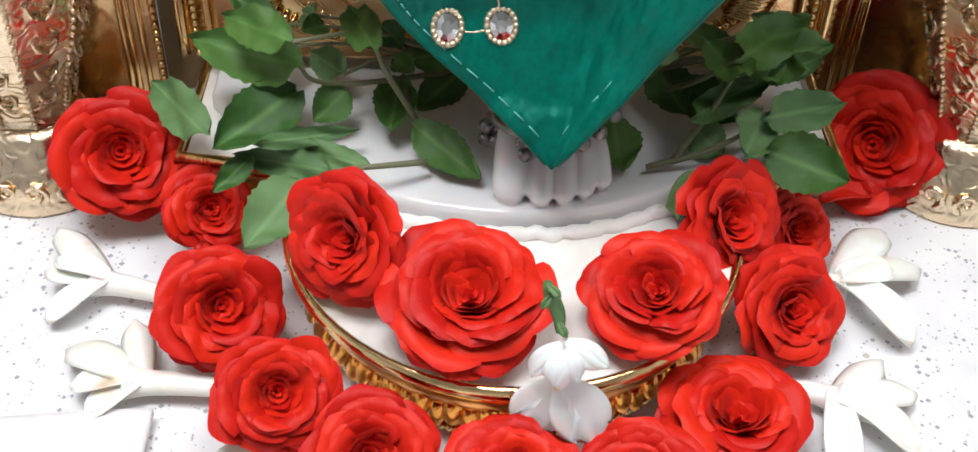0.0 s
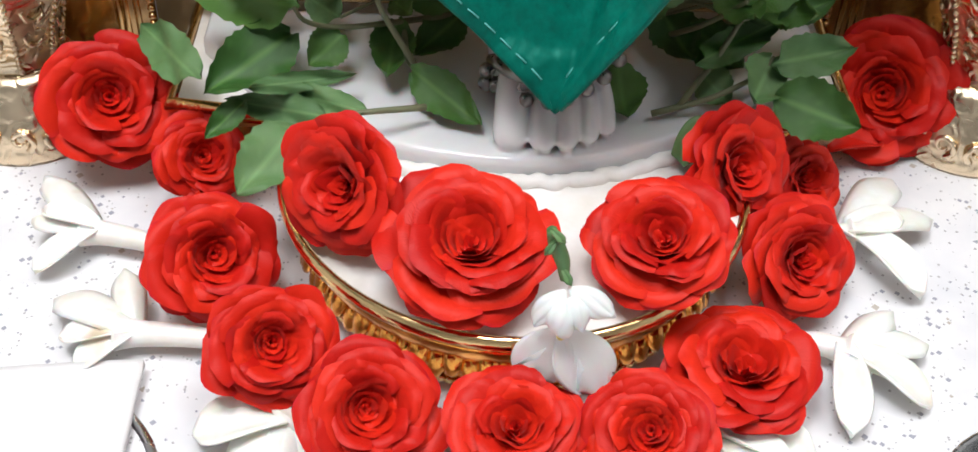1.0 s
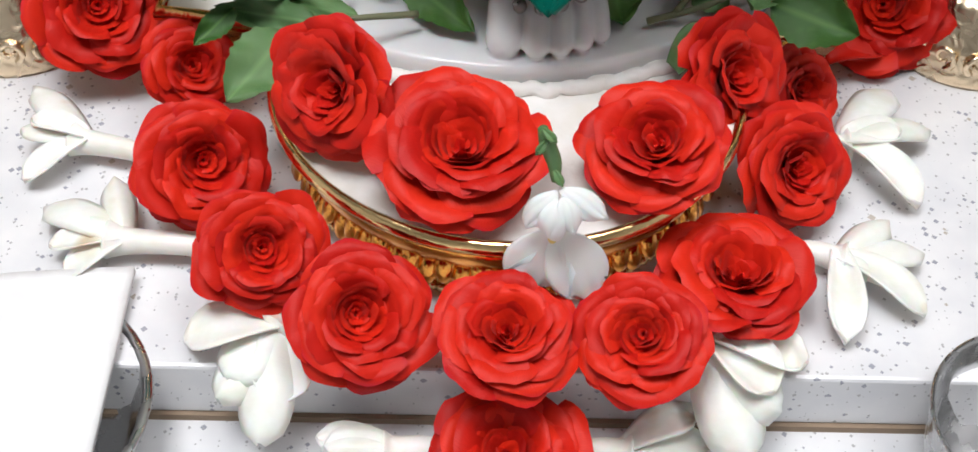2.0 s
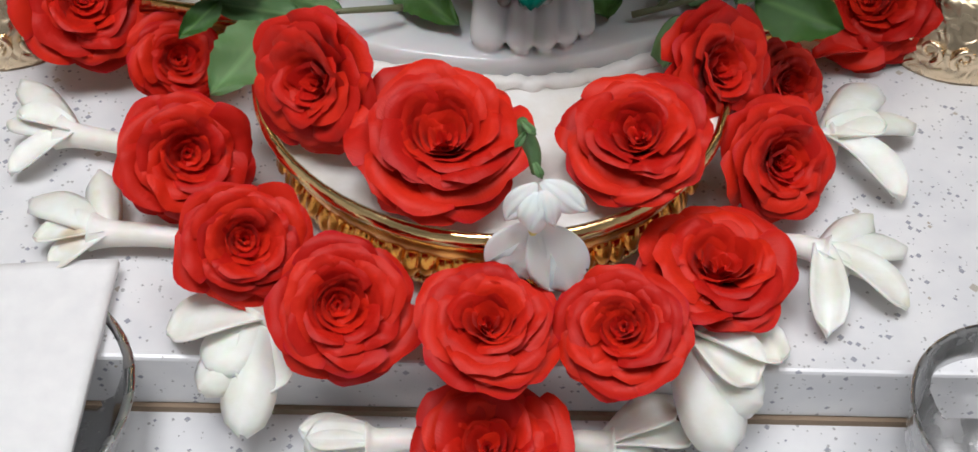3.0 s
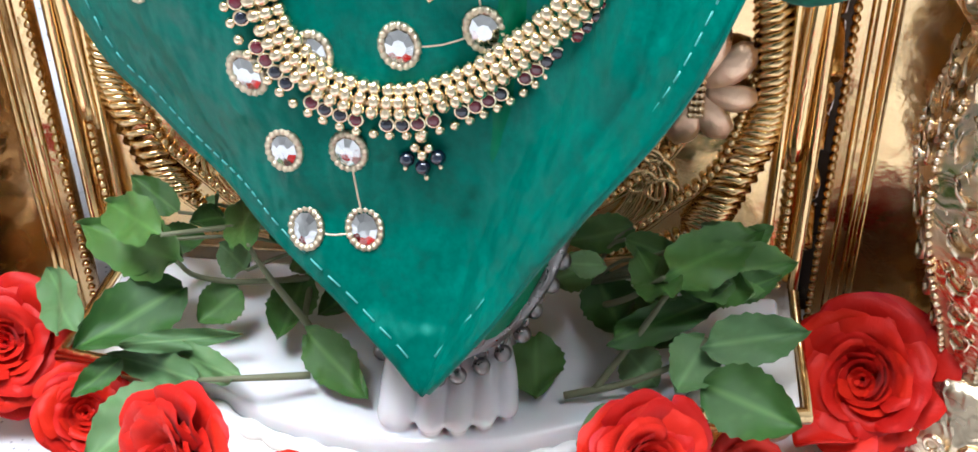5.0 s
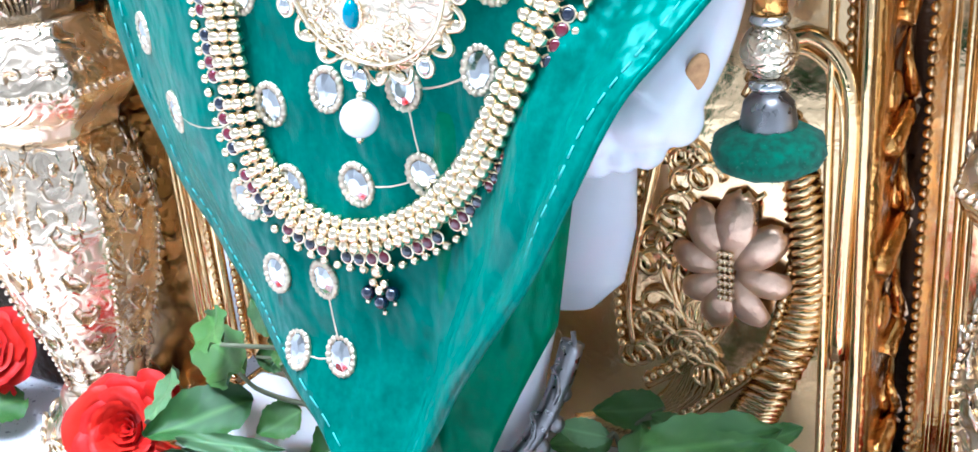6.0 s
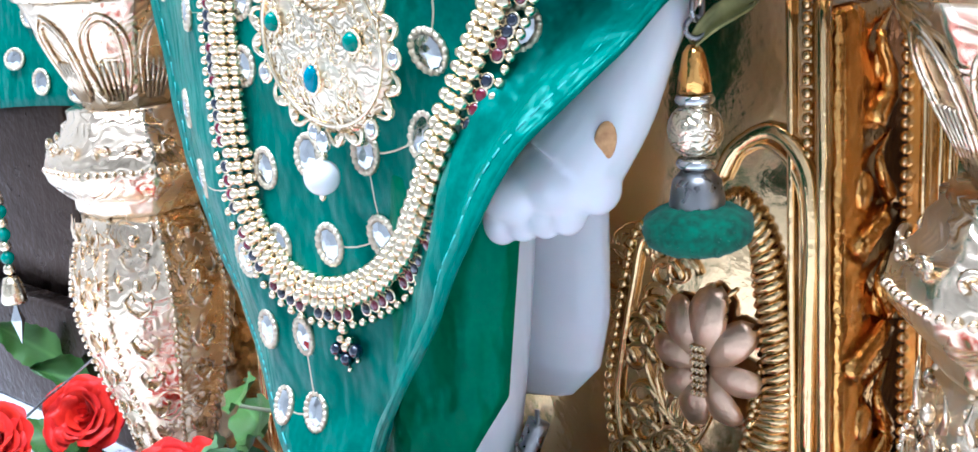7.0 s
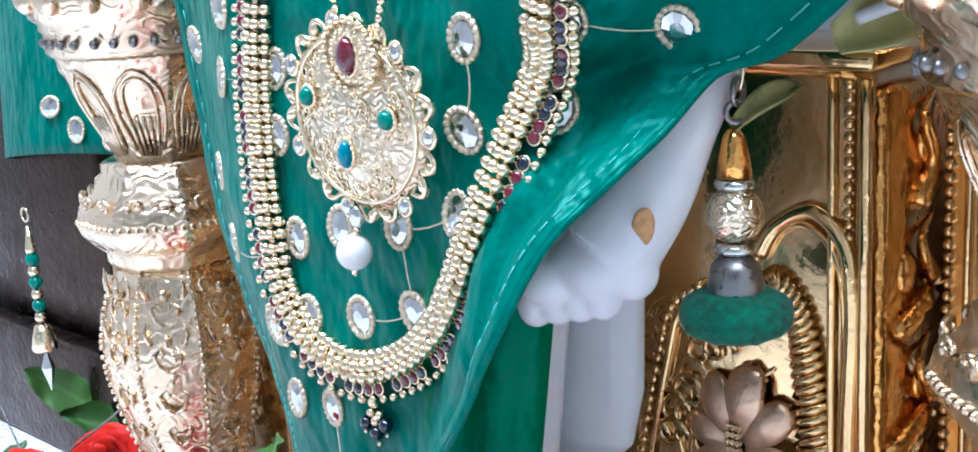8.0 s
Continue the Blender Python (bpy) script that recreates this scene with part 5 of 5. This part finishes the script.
make_tuberose((-0.140, -0.060, 0.008), (-0.168, -0.053, 0.009), [(-0.188, -0.071, 0.004), (-0.196, -0.022, 0.009), (-0.193, -0.050, 0.012)], 0.0105, seed=3)
make_tuberose((-0.112, -0.105, 0.008), (-0.144, -0.103, 0.009), [(-0.163, -0.116, 0.004), (-0.152, -0.078, 0.015), (-0.176, -0.087, 0.008), (-0.170, -0.105, 0.006)], 0.0105, seed=4)
make_tuberose((0.104, -0.046, 0.008), (0.118, -0.045, 0.009), [(0.142, -0.074, 0.004), (0.144, -0.013, 0.010), (0.155, -0.035, 0.009)], 0.0125, seed=5)
make_tuberose((0.090, -0.099, 0.008), (0.105, -0.104, 0.009), [(0.102, -0.139, 0.004), (0.126, -0.088, 0.012), (0.137, -0.100, 0.008), (0.132, -0.126, 0.004), (0.128, -0.113, 0.010)], 0.0105, seed=6)
make_tuberose((-0.076, -0.122, 0.008), (-0.086, -0.138, 0.008), [(-0.117, -0.144, 0.004), (-0.090, -0.175, -0.006), (-0.104, -0.163, 0.001), (-0.083, -0.163, -0.002)], 0.0165, "white tuberose blossom drooping over the slab's edge", 7)
make_tuberose((0.046, -0.126, 0.008), (0.055, -0.141, 0.008), [(0.086, -0.149, 0.003), (0.067, -0.177, -0.006), (0.077, -0.164, 0.001)], 0.0175, "white tuberose blossom drooping over the slab's edge", 8)
make_tuberose((-0.030, -0.166, -0.021), (-0.048, -0.167, -0.021), [(-0.074, -0.163, -0.022), (-0.073, -0.174, -0.025), (-0.071, -0.168, -0.018)], 0.0105, "white tuberose blossom on the lower counter", 9)
make_tuberose((0.012, -0.166, -0.021), (0.028, -0.166, -0.021), [(0.058, -0.164, -0.022), (0.053, -0.149, -0.016), (0.048, -0.173, -0.024)], 0.0105, "white tuberose blossom on the lower counter", 10)


def lobe(bm, base, middle, rx, ry, up, cup=0.002, ripple=0.0006, thick=0.0006):
    """A rounded, rippled petal that widens from its base."""
    base, middle, up = Vector(base), Vector(middle), Vector(up).normalized()
    d = (middle - base).normalized()
    full = (middle - base).length + ry
    side = up.cross(d).normalized()

    def at(u, v):
        s = u * 2 - 1
        w = rx * (math.sin(math.pi / 2 * v / 0.55) ** 0.8 if v < 0.55 else math.sqrt(max(0.04, 1 - ((v - 0.55) / 0.45) ** 2)))
        w = max(w, rx * 0.12)
        reach = full * v * (1 - 0.1 * s * s * v)
        return base + d * reach + side * (s * w) + up * (cup * math.sin(math.pi * v) - cup * s * s * v + ripple * v * math.sin(9 * s + 5 * v))

    return sheet(bm, at, 14, 14, thick)


def make_pea_flower():
    f = thing("pea_flower", "white butterfly-shaped blossom hung over the gold rim", "flower")
    up = (0, -0.8, 0.6)
    heart = (0.0008, -0.1350, 0.0540)
    for mid, rx, ry in (((-0.0042, -0.1365, 0.0395), 0.0098, 0.0135), ((0.0098, -0.1375, 0.0375), 0.0100, 0.0150)):
        bm = bmesh.new()
        lobe(bm, heart, mid, rx, ry, up, 0.0009, 0.0004)
        part("standard_petal", bm, PEA_WHITE, f)
    for base, mid, rx, ry in (((0.0005, -0.137, 0.072), (-0.0045, -0.1385, 0.0640), 0.0042, 0.0062), ((0.0015, -0.136, 0.072), (0.0105, -0.1375, 0.0660), 0.0042, 0.0068),
                              ((0.0005, -0.139, 0.070), (0.0000, -0.1410, 0.0640), 0.0044, 0.0062), ((0.002, -0.139, 0.071), (0.0045, -0.1405, 0.0645), 0.0038, 0.0058)):
        bm = bmesh.new()
        lobe(bm, base, mid, rx, ry, up, 0.0022, 0.0005)
        part("wing_petal", bm, PEA_WHITE, f)
    part("keel", ball(bmesh.new(), 0.0034, (0.0010, -0.1415, 0.0605), (0.95, 0.7, 1.5), 14), PEA_WHITE, f)
    part("heart", ball(bmesh.new(), 0.0022, (0.0008, -0.1375, 0.0530), (0.8, 0.6, 1.5), 10), YELLOW, f, "pale yellow throat")
    part("stalk", tube(bmesh.new(), smooth_path([(0.0005, -0.134, 0.073), (-0.0005, -0.132, 0.079), (-0.003, -0.131, 0.0855), (-0.0045, -0.131, 0.091)], 12), lambda t: 0.0014 + 0.0011 * math.sin(3 * t), 8), LEAF_PALE, f, "pale green stalk")
    for a, b in (((-0.0045, -0.131, 0.091), (-0.0005, -0.134, 0.0885)), ((-0.003, -0.132, 0.0875), (-0.0062, -0.135, 0.0845)), ((-0.0005, -0.133, 0.077), (0.0022, -0.1365, 0.0735))):
        bm = bmesh.new()
        petal_sheet(bm, a, b, 0.0028, up, 0.3, 0.2)
        part("sepal", bm, LEAF_PALE, f)


make_pea_flower()


# ---- dried calyx beside the standing rose, and fallen petals ----
def make_loose_petal(at, turn, size, mat, label, cat="petal"):
    bm = bmesh.new()
    petal_sheet(bm, (-size / 2, 0, 0), (size / 2, 0, 0.002), size * 0.7, cup=0.25, arch=0.12)
    ob = part("loose_petal", bm, mat, m=pose(*at, *turn))
    return tagged(ob, label, cat)


make_loose_petal((0.056, -0.040, 0.05), (20, -40, 30), 0.02, LEAF_PALE, "wilted pale green leaf on the marble base")
make_loose_petal((-0.128, -0.045, 0.012), (10, 20, 60), 0.02, PETAL, "dark red petal fallen beside the roses")
make_loose_petal((0.133, 0.008, 0.008), (0, 10, 20), 0.024, PETAL, "dark red petal fallen beside the roses")


# ---- paper, bowl and tumbler on the lower counter ----
def make_bowl():
    b = thing("steel_bowl", "shallow stainless steel bowl under a folded white napkin", "bowl", m=Matrix.Translation((-0.176, -0.168, -0.0285)))
    part("bowl", lathe(bmesh.new(), [(0.0001, 0.0), (0.036, 0.0), (0.043, 0.006), (0.0475, 0.02), (0.049, 0.027), (0.0515, 0.0285), (0.0512, 0.0295), (0.048, 0.0285), (0.0465, 0.02), (0.042, 0.007), (0.035, 0.0012), (0.0001, 0.0012)], 48), STEEL, b)


def make_napkin():
    bm = bmesh.new()
    sheet(bm, lambda u, v: Vector((-0.235 + 0.096 * u, -0.200 + 0.086 * v - 0.006 * (1 - u) * v, 0.0035 + 0.0035 * v + 0.0012 * math.sin(5 * u + 3 * v) + 0.0006 * noise.noise(Vector((u * 9, v * 9, 1))))), 28, 24, 0.0032)
    tagged(part("folded_napkin", bm, PAPER), "folded white paper napkin lying on a steel bowl", "napkin")


def make_tumbler():
    t = thing("steel_tumbler", "stainless steel tumbler standing on the lower counter", "cup", m=Matrix.Translation((0.158, -0.176, -0.0285)))
    part("cup", lathe(bmesh.new(), [(0.0001, 0.0), (0.026, 0.0), (0.029, 0.003), (0.0335, 0.02), (0.0365, 0.040), (0.0378, 0.0415), (0.0375, 0.0425), (0.0358, 0.041), (0.0328, 0.02), (0.028, 0.004), (0.0001, 0.003)], 48), STEEL, t)


make_bowl()
make_napkin()
make_tumbler()


# ---- the neighbouring shrine, half hidden by the pillar ----
def make_neighbour():
    cl = thing("neighbour_shawl", "dark green silk shawl with mirror work on the next shrine", "cloth")

    def at(u, v):
        x = -0.46 + 0.26 * u
        low = 0.176 + 0.03 * u * u + 0.012 * math.sin(4 * u)
        return Vector((x, 0.02 + 0.05 * (1 - u) - 0.02 * math.sin(6 * u) + 0.012 * v, low + (0.32 - low) * v))

    bm = bmesh.new()
    sheet(bm, at, 40, 20, 0.001)
    part("cloth", bm, SILK, cl)
    places = [(0.52, 0.1), (0.60, 0.42), (0.66, 0.22), (0.5, 0.38), (0.74, 0.3), (0.45, 0.2), (0.57, 0.65), (0.7, 0.55), (0.62, 0.06)]
    for k, (u, v) in enumerate(places):
        ob = part("mirror_sequin", SEQUIN_GLASS, None, cl, "oval mirror sequin in a zari frame", m=facing_m(at(u, v), Vector((0.35, -1, 0.1)).normalized(), 0.001, k))
        part("frame", SEQUIN_FRAME, None, ob)
    pd = thing("bell_pendant", "string of green and gold beads ending in a gold bell", "pendant", m=Matrix.Translation((-0.318, 0.006, 0.172)))
    part("ring", ring_mesh("ring", 0.0035, 0.0007, BEAD_GOLD, sides=16), None, pd, m=pose(0, 0, -0.002, 90, 0, 0))
    part("cone", lathe(bmesh.new(), [(0.0008, -0.008), (0.0028, -0.020), (0.0026, -0.022)], 12), BEAD_GOLD, pd)
    for k in range(6):
        part("bead", ball(bmesh.new(), 0.0036 if k % 2 == 0 else 0.0032, (0, 0, -0.0255 - 0.0062 * k), seg=12), EMERALD if k % 2 == 0 else BEAD_GOLD, pd)
    part("bell", lathe(bmesh.new(), [(0.001, -0.060), (0.004, -0.061), (0.0055, -0.066), (0.0068, -0.073), (0.0062, -0.0745)], 16), BEAD_GOLD, pd)
    part("crystal_drop", lathe(bmesh.new(), [(0.0004, -0.0745), (0.0018, -0.079), (0.0036, -0.084), (0.0014, -0.092), (0.0002, -0.097)], 6), CRYSTAL, pd, smooth=False)
    th = thing("neighbour_throne", "carved gold throne of the next shrine, shade in its colour", "throne")
    # panels take the darkened gilding, so their shade is in the colour
    part("side_panel", box(bmesh.new(), -0.62, -0.36, 0.07, 0.09, 0.0, 0.26, 0.003), SHADED_GILT, th)
    part("side_panel", box(bmesh.new(), -0.36, -0.245, 0.10, 0.12, 0.0, 0.28, 0.003), SHADED_GILT, th)
    part("post", tube(bmesh.new(), [Vector((-0.335, 0.098, z)) for z in np.linspace(0, 0.26, 12)], 0.006, 10), AMBER, th)
    # filler box, added to darken the corner where pale counter would show
    part("dark_filler", box(bmesh.new(), -0.62, -0.262, 0.05, 0.066, 0.0, 0.075, 0.003), SHADED_GILT, th)
    wire_ob = part("wire", tube(bmesh.new(), smooth_path([(-0.40, 0.01, 0.055), (-0.34, 0.0, 0.028), (-0.30, 0.01, 0.05), (-0.262, 0.03, 0.082)], 24), 0.0007, 6), SILVER)
    tagged(wire_ob, "thin bent silver wire over the roses", "wire")
    sp = thing("tulsi_sprig", "dark green tulsi leaves on the next shrine", "plant", "tulsi sprigs")
    for k, (b, t, w) in enumerate((((-0.27, 0.05, 0.06), (-0.30, 0.03, 0.09), 0.02), ((-0.36, 0.05, 0.04), (-0.38, 0.02, 0.07), 0.024), ((-0.33, 0.06, 0.03), (-0.345, 0.02, 0.05), 0.024))):
        put_leaf(sp, b, t, w, 0, 200 + k)
    for k in range(9):
        b = Vector((-0.40 + 0.016 * k, -0.03 + 0.025 * (k % 3), 0.012 + 0.004 * (k % 2)))
        put_leaf(sp, b, b + Vector((0.018 * math.cos(k * 2.1), 0.03 * math.sin(k * 2.1), 0.006)), 0.026, 0, 220 + k)


make_neighbour()


# ---- small things by the throne's ledge ----
make_loose_petal((0.1235, 0.046, 0.2640), (62, -18, 38), 0.026, YELLOW_PAPER, "torn pale yellow paper on the throne's ledge", "paper")
tagged(part("white_thread", tube(bmesh.new(), smooth_path([(0.1205, 0.038, 0.2675), (0.128, 0.037, 0.2702), (0.138, 0.037, 0.2735)], 10), 0.0020, 8), PAPER), "white cotton wick above the yellow paper", "thread")
tagged(part("dried_leaf", (lambda bm: (petal_sheet(bm, (0.103, 0.004, 0.241), (0.117, 0.014, 0.252), 0.007, (0, -1, 0.2), 0.4, 0.25), bm)[1])(bmesh.new()), DRY_LEAF), "curled olive dry leaf behind the tassel", "leaf")
tagged(part("sandal_mark", ball(bmesh.new(), 0.005, (0, 0, 0), (0.6, 0.16, 1.25), 12), SANDAL, m=pose(0.0950, -0.0265, 0.2205, 20, 12, 30)), "orange sandal paste dab on the marble hand", "mark")
